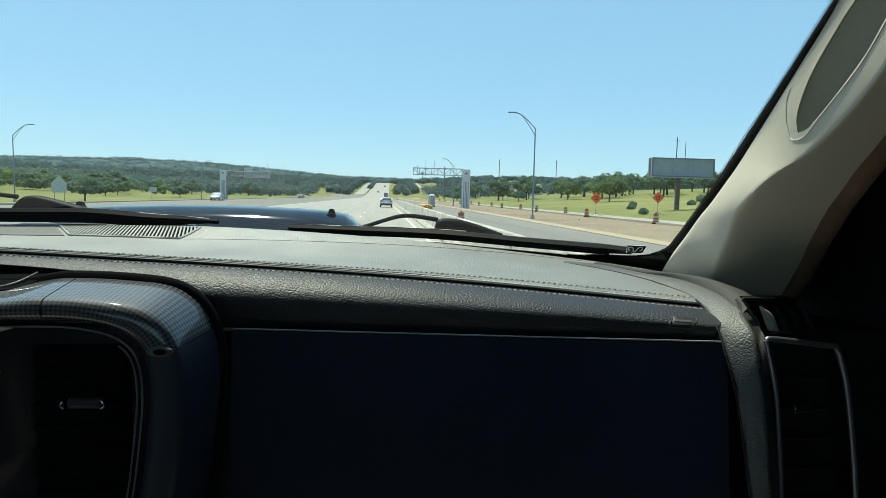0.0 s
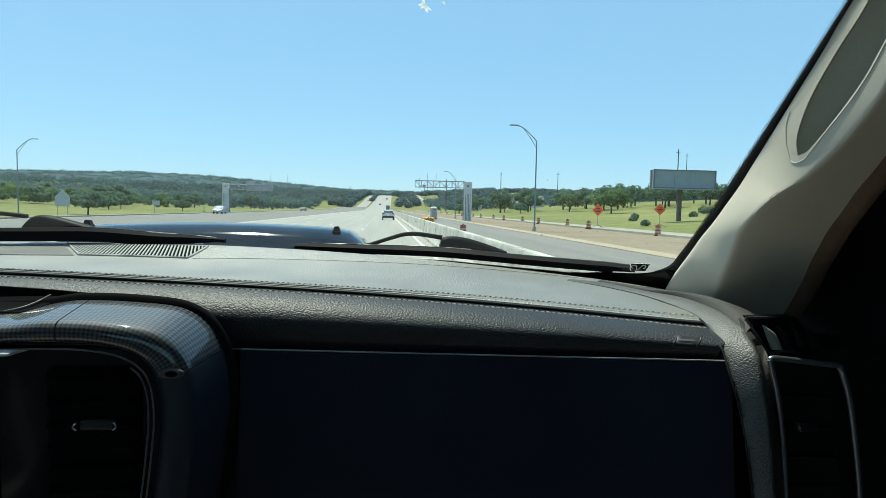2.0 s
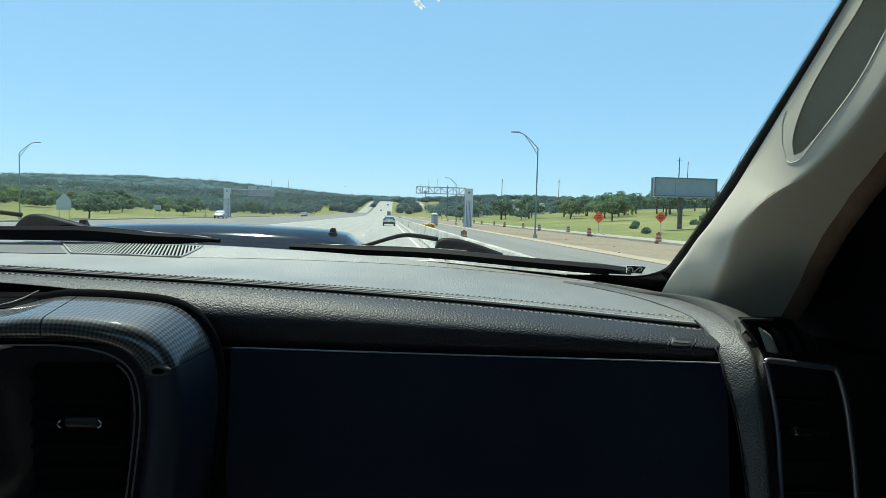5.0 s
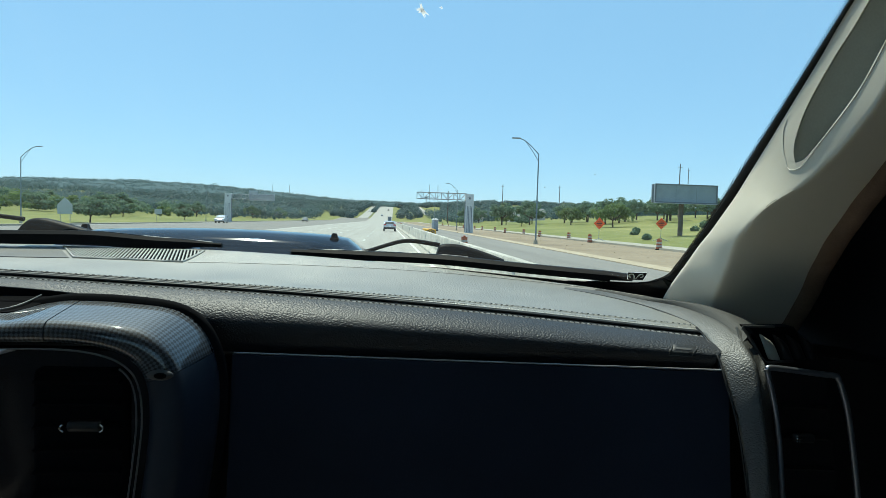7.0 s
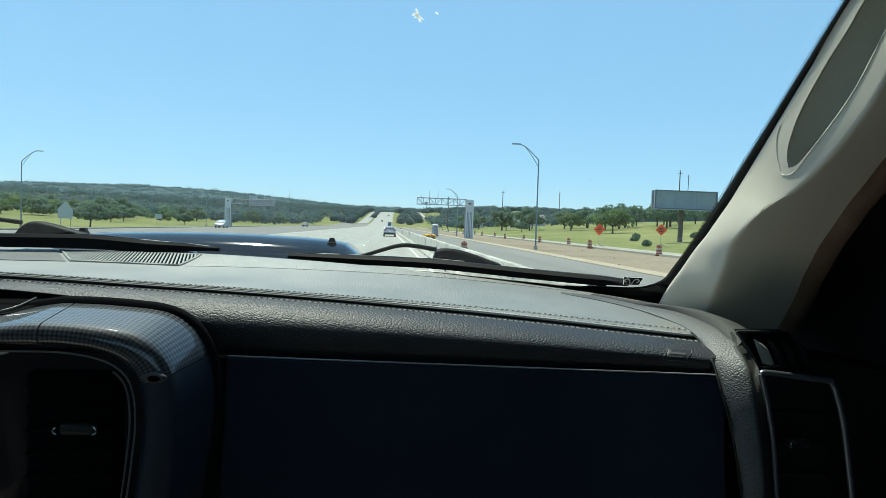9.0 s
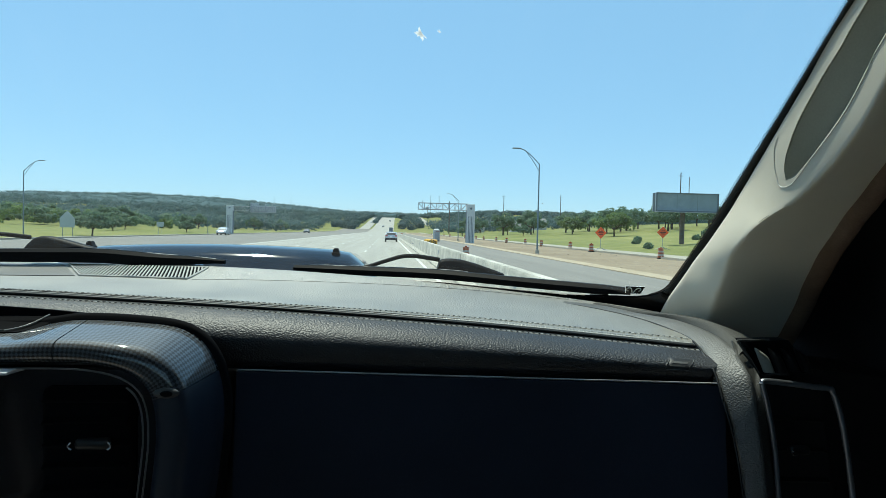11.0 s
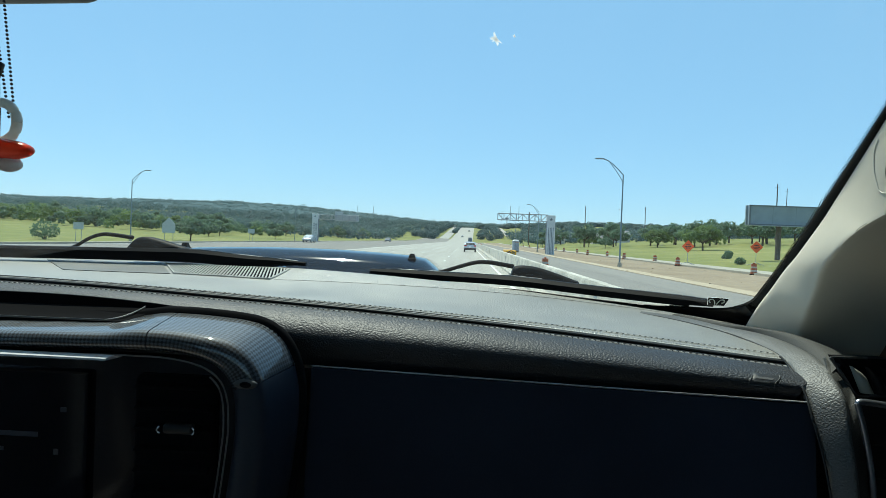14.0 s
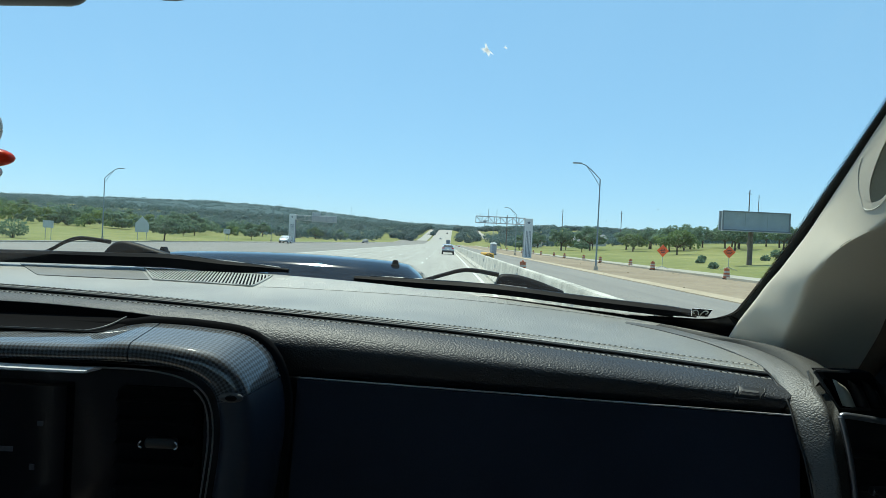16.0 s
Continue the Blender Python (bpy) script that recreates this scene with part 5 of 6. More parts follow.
def shell():
    """Plain unseen trim that closes the cabin round the camera, lightened to bounce light."""
    def flat(name, c, s, label, cat):
        tagged(part(name, box(bmesh.new(), c, s), HEADLINER), label, cat, kind="structure")

    def roof(u, v):
        x = -1.60 + 2.45 * u
        y1 = glass_at(min(0.40, max(-1.15, x)), 2.165).y
        return (x, -1.25 + (y1 + 1.25) * v, 2.165)
    tagged(part("ceiling", slab(roof, 24, 4, (0, 0, 0.05)), HEADLINER), "unseen roof lining of the cabin, grey for bounced light", "ceiling", kind="structure")
    flat("floor", (-0.37, -0.05, 0.68), (2.45, 2.4, 0.05), "unseen cabin floor", "floor")
    def holed(name, at, axis, lo, hi, label):
        """A wall with one window opening, lo to hi along it, between sill and header."""
        bm = bmesh.new()
        x, y = at
        for a0, a1, z0, z1 in ((-1.27, 0.88, 0.68, 1.60), (-1.27, 0.88, 2.06, 2.18), (-1.27, lo, 1.60, 2.06), (hi, 0.88, 1.60, 2.06)):
            m = (a0 + a1) / 2
            c = (x, m, (z0 + z1) / 2) if axis == "y" else (x + m * 1.12, y, (z0 + z1) / 2)
            box(bm, c, (0.05, a1 - a0, z1 - z0) if axis == "y" else ((a1 - a0) * 1.12, 0.05, z1 - z0))
        tagged(part(name, bm, HEADLINER), label, "wall", kind="structure")
    # unseen window openings, added to let fill light reach pillar and glove box
    holed("wall_back", (-0.15, -1.27), "x", -0.75, 0.40, "unseen rear of the cabin with a window opening for fill light")
    tagged(part("window_2", box(bmesh.new(), (-0.346, -1.27, 1.83), (1.30, 0.006, 0.47)), TINTED), "unseen rear window that lets fill light into the cabin", "window", kind="structure")
    holed("wall_left", (-1.62, 0.0), "y", -1.0, 0.45, "unseen side of the cabin with a window opening for fill light")
    tagged(part("window_1", box(bmesh.new(), (-1.62, -0.275, 1.83), (0.006, 1.46, 0.47)), TINTED), "unseen side window that lets fill light into the cabin", "window", kind="structure")
    flat("wall_front", (-0.37, 1.17, 1.15), (2.45, 0.04, 0.95), "unseen firewall below the dashboard", "wall")
    d = thing("door_1", (0.68, 0.2, 1.4), "front passenger door panel, painted black for shade", "door", kind="structure")

    def side(u, v):
        z = 0.70 + 1.46 * v
        y = -1.25 + (2.16 - 1.10 * max(0.0, z - 1.66)) * u
        return (0.625 - 0.05 * ease((z - 1.3) / 0.9) - 0.02 * math.sin(7 * v), y, z)
    def lower(u, v):
        return side(u, v * 0.63)

    def upper(u, v):
        z = 0.63 + 0.37 * v
        return side(0.76 + 0.24 * u, z)

    def pane(u, v):
        return Vector(side(0.76 * u, 0.63 + 0.36 * v)) + Vector((0.02, 0, 0))
    part("door_panel", slab(lower, 10, 18, (0.05, 0, 0)), DOORBLACK, d, "", 60)
    part("door_frame", slab(upper, 4, 10, (0.05, 0, 0)), DOORBLACK, d, "", 60)
    # opaque slab added where the side window is, to keep light out
    part("window_blank", slab(pane, 8, 8, (0.006, 0, 0)), DOORBLACK, d, "added opaque panel that shuts light out at the side window", 60)
    part("header_rail", box(bmesh.new(), (0.60, -0.35, 2.12), (0.06, 1.8, 0.10)), HEADLINER, d)
    tagged(part("wall_left_front", box(bmesh.new(), (-1.38, 0.9, 1.43), (0.5, 0.05, 1.5)), HEADLINER), "unseen trim at the far end of the dashboard", "wall", kind="structure")


def truck_body():
    """Plain lower body and wheels that carry the cabin on the road."""
    t = thing("pickup_truck", (-0.378, 0.3, 0), "navy pickup truck body standing on its wheels", "truck")
    part("frame", box(bmesh.new(), (-0.378, 0.45, 0.56), (1.9, 3.9, 0.18), None, 0.03, 1), BLACK, t, "black underbody frame")
    for s in (-1, 1):
        def fender(u, v):
            y, z = 1.27 + 1.08 * u, 0.66 + 0.83 * v
            arch = math.hypot((y - 1.72) / 0.50, (z - 0.50) / 0.52)
            z = max(z, 0.50 + 0.52 * math.sqrt(max(0.0, 1 - ((y - 1.72) / 0.50) ** 2))) if arch < 1 else z
            return (-0.378 + s * (0.93 - 0.05 * v * v), y, z)
        part("fender", slab(fender, 24, 16, (-s * 0.02, 0, 0)), PAINT, t, "navy front fender", 50)
        part("rocker", box(bmesh.new(), (-0.378 + s * 0.98, -0.1, 0.585), (0.10, 2.4, 0.16), None, 0.03, 2), PAINT, t, "navy sill below the door")
        for y in (1.72, -1.30):
            w = part("wheel", rod(bmesh.new(), (-0.378 + s * 0.66, y, 0.40), (-0.378 + s * 0.93, y, 0.40), 0.40, seg=28), TYRE, t, "black tyre", 40)
            part("rim", rod(bmesh.new(), (-0.378 + s * 0.90, y, 0.40), (-0.378 + s * 0.94, y, 0.40), 0.25, 0.23, seg=20), SIGNBACK, w, "silver rim")
    part("grille_panel", box(bmesh.new(), (-0.378, 2.30, 0.98), (1.70, 0.08, 0.62), None, 0.03, 2), BLACK, t, "black front grille")
    part("bumper", box(bmesh.new(), (-0.378, 2.42, 0.62), (1.86, 0.18, 0.26), None, 0.05, 3), CHROME, t, "chrome front bumper")


truck_body()
dashboard()
side_vents()
centre_stack()
windshield()
pillar()
hood()
wipers()
mirror()
shell()


# ---- beside the road ----
def barriers():
    seg = thing("concrete_barrier", (0, 0, 0), "weathered pale concrete traffic barrier segment", "barrier", "barriers along the lane")
    prof = [(-0.30, 0.0), (-0.30, 0.10), (-0.16, 0.30), (-0.10, 0.98), (-0.085, 1.03), (0.085, 1.03), (0.10, 0.98), (0.16, 0.30), (0.30, 0.10), (0.30, 0.0)]
    part("body", sweep([[(x, y, z) for x, z in prof] for y in (-4.54, -4.50, -1.5, 1.5, 4.50, 4.54)]), CONCRETE, seg)
    for y in (-4.0, 4.0):
        part("lifting_slot", box(bmesh.new(), (-0.27, y * 0.5, 0.05), (0.08, 0.5, 0.10), None, 0.01, 1), POST_DARK, seg)
    for y in (-4.46, 4.46):
        part("joint_plate", box(bmesh.new(), (-0.118, y, 0.72), (0.03, 0.10, 0.22), None, 0.006, 1), STEEL, seg, "rusted steel joint plate")
    seg.matrix_basis = pose(2.66, 7.4, 0)
    for k in range(1, 32):
        copy_thing(seg, pose(2.66 + 0.012 * math.sin(k * 2.3), 7.4 + 9.14 * k, 0, 0, 0, 0.15 * math.sin(k * 1.7)))
    copy_thing(seg, pose(2.66, 7.4 - 9.14, 0))


def lamp_post(at, turn, label="grey steel street lamp on a tapered pole"):
    l = thing("street_lamp", at, label, "street lamp", "street lamps")
    x, y, z = at
    s = 1 if turn == 0 else -1
    base = part("base", rod(bmesh.new(), (x, y, z), (x, y, z + 0.35), 0.20, 0.16, 12), KERBM, l, "concrete footing")
    part("pole", rod(bmesh.new(), (x, y, z + 0.35), (x, y, z + 7.75), 0.075, 0.05, 12), POLE, l, "", 50)
    arm = spline([(x, y, z + 7.7), (x - s * 0.65, y, z + 8.35), (x - s * 1.25, y, z + 8.82), (x - s * 1.7, y, z + 8.98)], 14)
    part("arm", tube(arm, 0.038, 8), POLE, l, "", 60)
    low = spline([(x, y, z + 7.1), (x - s * 0.55, y, z + 7.95), (x - s * 1.15, y, z + 8.70)], 10)
    part("brace", tube(low, 0.028, 8), POLE, l, "", 60)
    bm = box(bmesh.new(), (x - s * 2.0, y, z + 9.0), (0.75, 0.26, 0.10), None, 0.04, 2)
    part("lamp_head", bm, POLE, l, "flat grey lamp head", 50)


def star(c, r, d):
    bm = bmesh.new()
    f = []
    for yy in (0, d):
        f.append([bm.verts.new(Vector(c) + Vector((rr * math.sin(k * math.pi / 5), yy, rr * math.cos(k * math.pi / 5)))) for k in range(10) for rr in [r if k % 2 == 0 else r * 0.4]])
    bm.faces.new(f[0])
    bm.faces.new(f[1][::-1])
    for k in range(10):
        bm.faces.new((f[0][k], f[0][(k + 1) % 10], f[1][(k + 1) % 10], f[1][k]))
    return bm


def truss(parent, x0, x1, y, z0, z1, n, depth=0.9):
    for yy in (y - depth / 2, y + depth / 2):
        for z in (z0, z1):
            part("chord", rod(bmesh.new(), (x0, yy, z), (x1, yy, z), 0.055, seg=8), STEEL, parent)
        for k in range(n + 1):
            xa = x0 + (x1 - x0) * k / n
            part("upright", rod(bmesh.new(), (xa, yy, z0), (xa, yy, z1), 0.035, seg=6), STEEL, parent)
            if k < n:
                xb = x0 + (x1 - x0) * (k + 1) / n
                part("diagonal", rod(bmesh.new(), (xa, yy, z0 if k % 2 else z1), (xb, yy, z1 if k % 2 else z0), 0.028, seg=6), STEEL, parent)
    for k in range(n + 1):
        xa = x0 + (x1 - x0) * k / n
        for z in (z0, z1):
            part("cross_tie", rod(bmesh.new(), (xa, y - depth / 2, z), (xa, y + depth / 2, z), 0.028, seg=6), STEEL, parent)


def gantry_post(g, x, y, w, top, dark_side, flutes_top):
    p = part("post", box(bmesh.new(), (x, y, top / 2), (w, 1.3, top), None, 0.03, 1), POST_CONC, g, "pale square concrete post")
    for k in range(4):
        part("groove", box(bmesh.new(), (x + w * (-0.27 + 0.18 * k), y - 0.652, flutes_top / 2 + 0.1), (w * 0.07, 0.02, flutes_top), None), POST_DARK, p)
    part("star", star((x, y - 0.68, top - 0.65), 0.30, 0.03), POST_DARK, p, "dark five-pointed star")
    part("side_panel", box(bmesh.new(), (x + dark_side * (w / 2 + 0.008), y, top * 0.42), (0.02, 1.1, top * 0.80)), POST_DARK, p, "dark grey side panel")


def gantries():
    g = thing("sign_gantry", (12.9, 96, 0), "concrete post with star and an empty steel truss arm", "gantry")
    gantry_post(g, 12.95, 96, 1.25, 6.1, -1, 4.1)
    truss(g, 4.7, 12.4, 95.9, 5.15, 6.15, 8)
    for x, h in ((5.3, 6.5), (6.6, 7.3), (7.9, 7.3)):
        part("sign_bracket", box(bmesh.new(), (x, 95.4, (4.9 + h) / 2), (0.07, 0.07, h - 4.9)), STEEL, g)
    g = thing("sign_gantry", (-37.4, 150, 0), "concrete post with star and a truss arm with sign backs", "gantry")
    gantry_post(g, -37.4, 150, 1.45, 6.85, 1, 4.4)
    truss(g, -36.6, -27.0, 150.1, 5.55, 6.65, 9)
    for x0, x1, z0, z1 in ((-32.85, -26.8, 5.25, 6.95), (-32.85, -30.8, 6.95, 7.65)):
        b = part("sign_back", box(bmesh.new(), ((x0 + x1) / 2, 150.85, (z0 + z1) / 2), (x1 - x0, 0.05, z1 - z0 - 0.01)), SIGNBACK, g, "grey back of a highway sign")
    for x in (-32.6, -30.9, -29.3, -27.6):
        part("sign_bracket", box(bmesh.new(), (x, 150.75, 6.25), (0.11, 0.10, 2.3)), STEEL, g)


def billboard():
    b = thing("billboard", (36, 72, 1.0), "blank grey-blue billboard on a single steel column", "billboard")
    part("column", rod(bmesh.new(), (36.1, 72.6, 0.6), (36.1, 72.6, 4.9), 0.30, seg=14), WOODPOLE, b, "", 50)
    f = part("panel", box(bmesh.new(), (36.3, 72, 5.95), (7.9, 0.35, 2.25), None, 0.03, 1), BOARD, b, "blank grey-blue panel")
    for x in (-1.3, 1.3):
        part("panel_joint", box(bmesh.new(), (36.3 + x, 71.82, 5.95), (0.03, 0.01, 2.2)), POST_DARK, f)
    for c, d in (((36.3, 71.80, 7.03), (7.9, 0.10, 0.12)), ((36.3, 71.80, 4.87), (7.9, 0.10, 0.12)), ((32.40, 71.80, 5.95), (0.14, 0.10, 2.25)), ((40.20, 71.80, 5.95), (0.14, 0.10, 2.25))):
        part("panel_frame", box(bmesh.new(), c, d), POST_DARK, f, "dark frame of the panel")
    part("panel_back", box(bmesh.new(), (36.3, 72.8, 5.95), (7.9, 0.2, 2.25)), BOARD, b)
    part("catwalk", box(bmesh.new(), (36.3, 71.6, 4.75), (7.9, 0.7, 0.08)), STEEL, b)
    for x in (32.6, 40.0):
        part("end_post", box(bmesh.new(), (x, 72.4, 5.9), (0.15, 0.7, 2.35)), STEEL, b)


def work_sign(x, y, z, turn):
    s = thing("road_work_sign", (x, y, z), "orange diamond road work sign on a low stand", "road sign", "orange work signs")
    rot = Matrix.Rotation(radians(turn), 4, "Z")
    m = Matrix.Translation((x, y, z + 1.85)) @ rot @ Matrix.Rotation(radians(45), 4, "Y")
    bm = bmesh.new()
    bmesh.ops.create_cube(bm, size=1, matrix=m @ Matrix.Diagonal((0.88, 0.02, 0.88, 1)))
    p = part("sign_panel", bm, ORANGE, s, "orange diamond panel")
    for dz, w in ((0.16, 0.42), (0.0, 0.62), (-0.16, 0.42)):
        bm = bmesh.new()
        bmesh.ops.create_cube(bm, size=1, matrix=Matrix.Translation((x, y, z + 1.85 + dz)) @ rot @ Matrix.Translation((0, -0.016, 0)) @ Matrix.Diagonal((w, 0.008, 0.07, 1)))
        part("lettering_bar", bm, BLACK, p)
    part("mast", rod(bmesh.new(), (x, y + 0.04, z + 0.25), (x, y + 0.04, z + 1.5), 0.025, seg=8), STEEL, s)
    for dx, dy in ((-0.7, -0.4), (0.7, -0.4), (-0.7, 0.45), (0.7, 0.45)):
        part("leg", rod(bmesh.new(), (x, y + 0.04, z + 0.32), (x + dx, y + dy, z + 0.01), 0.02, seg=6), STEEL, s)


def barrels():
    b = thing("traffic_barrel", (0, 0, 0), "orange and white striped traffic barrel on the dirt edge", "traffic barrel", "traffic barrels")
    zs = [(0.0, 0.29, RUBBER), (0.08, 0.235, DRUM), (0.24, 0.225, DRUMWHITE), (0.36, 0.215, DRUM), (0.50, 0.205, DRUMWHITE), (0.62, 0.195, DRUM), (0.82, 0.185, DRUM)]
    for (z0, r0, m), (z1, r1, _) in zip(zs, zs[1:]):
        part("rubber_base" if m is RUBBER else "band", rod(bmesh.new(), (0, 0, z0), (0, 0, z1 - 0.006), r0, r0 * 0.985, 16), m, b, "", 40)
    part("handle", box(bmesh.new(), (0, 0, 0.855), (0.16, 0.04, 0.08), None, 0.015, 1), DRUM, b)
    places = [(21.0, 45.5), (20.6, 60.5), (21.6, 71), (20.9, 82), (21.4, 94), (20.8, 106), (21.3, 119), (21.0, 133), (21.5, 148), (20.9, 165), (21.3, 184), (21.0, 206), (21.4, 232), (21.1, 262), (21.2, 296), (4.3, 176), (4.6, 200), (4.4, 226), (4.9, 38), (4.5, 66)]
    b.matrix_basis = pose(*places[0], 0.03 if places[0][0] > 11 else 0)
    for k, (x, y) in enumerate(places[1:]):
        copy_thing(b, pose(x, y, 0.03 if x > 11 else 0, 0, 0, k * 40))


def crash_cushion():
    x, y = 3.9, 54.0
    c = thing("crash_cushion", (x, y, 0), "yellow crash cushion with black chevron stripes", "crash cushion")
    for k in range(4):
        part("module", box(bmesh.new(), (x, y + 1.0 * k, 0.55), (0.95, 0.94, 0.95), None, 0.06, 2), YELLOW, c, "yellow plastic module", 40)
    part("nose", box(bmesh.new(), (x, y - 0.56, 0.55), (0.85, 0.10, 0.85), None, 0.03, 1), YELLOW, c)
    for k in range(5):
        for s in (-1, 1):
            part("chevron", box(bmesh.new(), (x + s * 0.19, y - 0.618, 0.22 + 0.17 * k), (0.40, 0.012, 0.075), Matrix.Rotation(radians(s * 38), 4, "Y")), BLACK, c)


def posts_and_signs():
    for x, y, z0, h in ((76, 400, 5.0, 22), (33, 330, 1.0, 17), (120, 420, 9, 20), (128, 260, 8, 22), (203, 400, 11.5, 31)):
        p = thing("utility_pole", (x, y, z0), "dark wooden utility pole above the trees", "utility pole", "utility poles")
        part("pole", rod(bmesh.new(), (x, y, z0 - 1.5), (x, y, z0 + h), 0.30, 0.20, 8), WOODPOLE, p, "", 50)
        part("crossarm", box(bmesh.new(), (x, y, z0 + h - 1.5), (2.2, 0.15, 0.15)), WOODPOLE, p)
    for x, y, top in ((-250, 1380, 70), (-215, 1390, 71)):
        z0 = height(x, y) - 2
        h = top - z0
        p = thing("radio_mast", (x, y, z0), "thin distant lattice mast on the wooded ridge", "mast", "radio masts")
        part("mast", rod(bmesh.new(), (x, y, z0), (x, y, z0 + h), 0.7, 0.4, 6), STEEL, p)
    t = thing("water_tower", (93, 1450, 38), "distant pale water tower on the skyline", "water tower")
    part("tank", ball(bmesh.new(), (93, 1450, 57), 5.0, 2, (1, 1, 0.7)), SIGNBACK, t, "", 60)
    part("stem", rod(bmesh.new(), (93, 1450, 36), (93, 1450, 54), 1.0, seg=10), SIGNBACK, t)
    # back of a large pointed sign, and small signs across the far lanes
    s = thing("highway_sign", (-40.6, 82, 0), "grey back of a house-shaped highway sign", "road sign")
    bm = bmesh.new()
    pts = [(-0.9, 0.7), (0.9, 0.7), (0.9, 1.9), (0, 2.8), (-0.9, 1.9)]
    va = [bm.verts.new((-40.6 + a, 82, 0.5 + b)) for a, b in pts]
    vb = [bm.verts.new((-40.6 + a, 82.05, 0.5 + b)) for a, b in pts]
    bm.faces.new(va)
    bm.faces.new(vb[::-1])
    for i in range(5):
        bm.faces.new((va[i], va[(i + 1) % 5], vb[(i + 1) % 5], vb[i]))
    part("panel", bm, SIGNBACK, s)
    for dx in (-0.6, 0.6):
        part("post", rod(bmesh.new(), (-40.6 + dx, 82.09, 0), (-40.6 + dx, 82.09, 2.6), 0.04, seg=8), STEEL, s)
    for x, y, w, h, z in ((-41.5, 64, 1.1, 0.75, 1.7), (-42, 118, 1.3, 0.9, 1.9)):
        s = thing("road_sign", (x, y, 0), "grey back of a rectangular road sign", "road sign", "small road signs")
        part("panel", box(bmesh.new(), (x, y, z), (w, 0.03, h)), SIGNBACK, s)
        for dx in (-0.3, 0.3):
            part("post", rod(bmesh.new(), (x + dx, y + 0.05, 0), (x + dx, y + 0.05, z + h / 2), 0.03, seg=6), STEEL, s)


def toilet():
    x, y = 8.6, 108.0
    t = thing("portable_toilet", (x, y, 0), "scuffed grey portable toilet with a domed white roof", "portable toilet")
    part("skid", box(bmesh.new(), (x, y, 0.07), (1.16, 1.2, 0.14), None, 0.02, 1), BLACK, t)
    part("cabin", box(bmesh.new(), (x, y, 1.03), (1.10, 1.14, 1.78), None, 0.05, 2), TOILET, t, "", 40)
    d = part("door", box(bmesh.new(), (x - 0.38, y - 0.575, 1.0), (0.30, 0.03, 1.62), None, 0.015, 1), TOILET_SIDE, t, "light grey ribbed side panel")
    for z in (0.45, 0.9, 1.25):
        part("rib", box(bmesh.new(), (x - 0.38, y - 0.595, z), (0.26, 0.02, 0.03), None, 0.006, 1), TOILET_SIDE, d)
    part("notice", box(bmesh.new(), (x - 0.40, y - 0.597, 1.55), (0.17, 0.012, 0.24)), TOILET_ROOF, d, "white notice")
    part("notice_bar", box(bmesh.new(), (x - 0.40, y - 0.606, 1.55), (0.10, 0.008, 0.12)), FADED_RED, d)
    for k in range(4):
        part("panel_rib", box(bmesh.new(), (x - 0.06 + 0.17 * k, y - 0.58, 0.95), (0.03, 0.025, 1.45), None, 0.008, 1), TOILET, t)
    part("red_band", box(bmesh.new(), (x + 0.16, y - 0.588, 1.74), (0.66, 0.02, 0.11)), FADED_RED, t, "faded red band below the roof")
    part("eave", box(bmesh.new(), (x, y, 1.935), (1.2, 1.24, 0.06), None, 0.02, 1), TOILET_ROOF, t)

    def dome(u, v):
        a, b = 2 * u - 1, 2 * v - 1
        return (x + 0.58 * a, y + 0.6 * b, 1.962 + 0.24 * (1 - abs(a) ** 2.2) ** 0.8 * (1 - abs(b) ** 3) ** 0.7 + 0.012 * math.sin(a * 14) * (1 - a * a))
    part("roof", slab(dome, 16, 12, (0, 0, -0.02)), TOILET_ROOF, t, "domed white translucent roof", 50)
    part("vent_pipe", box(bmesh.new(), (x - 0.14, y - 0.35, 2.13), (0.09, 0.09, 0.16), None, 0.01, 1), BLACK, t)


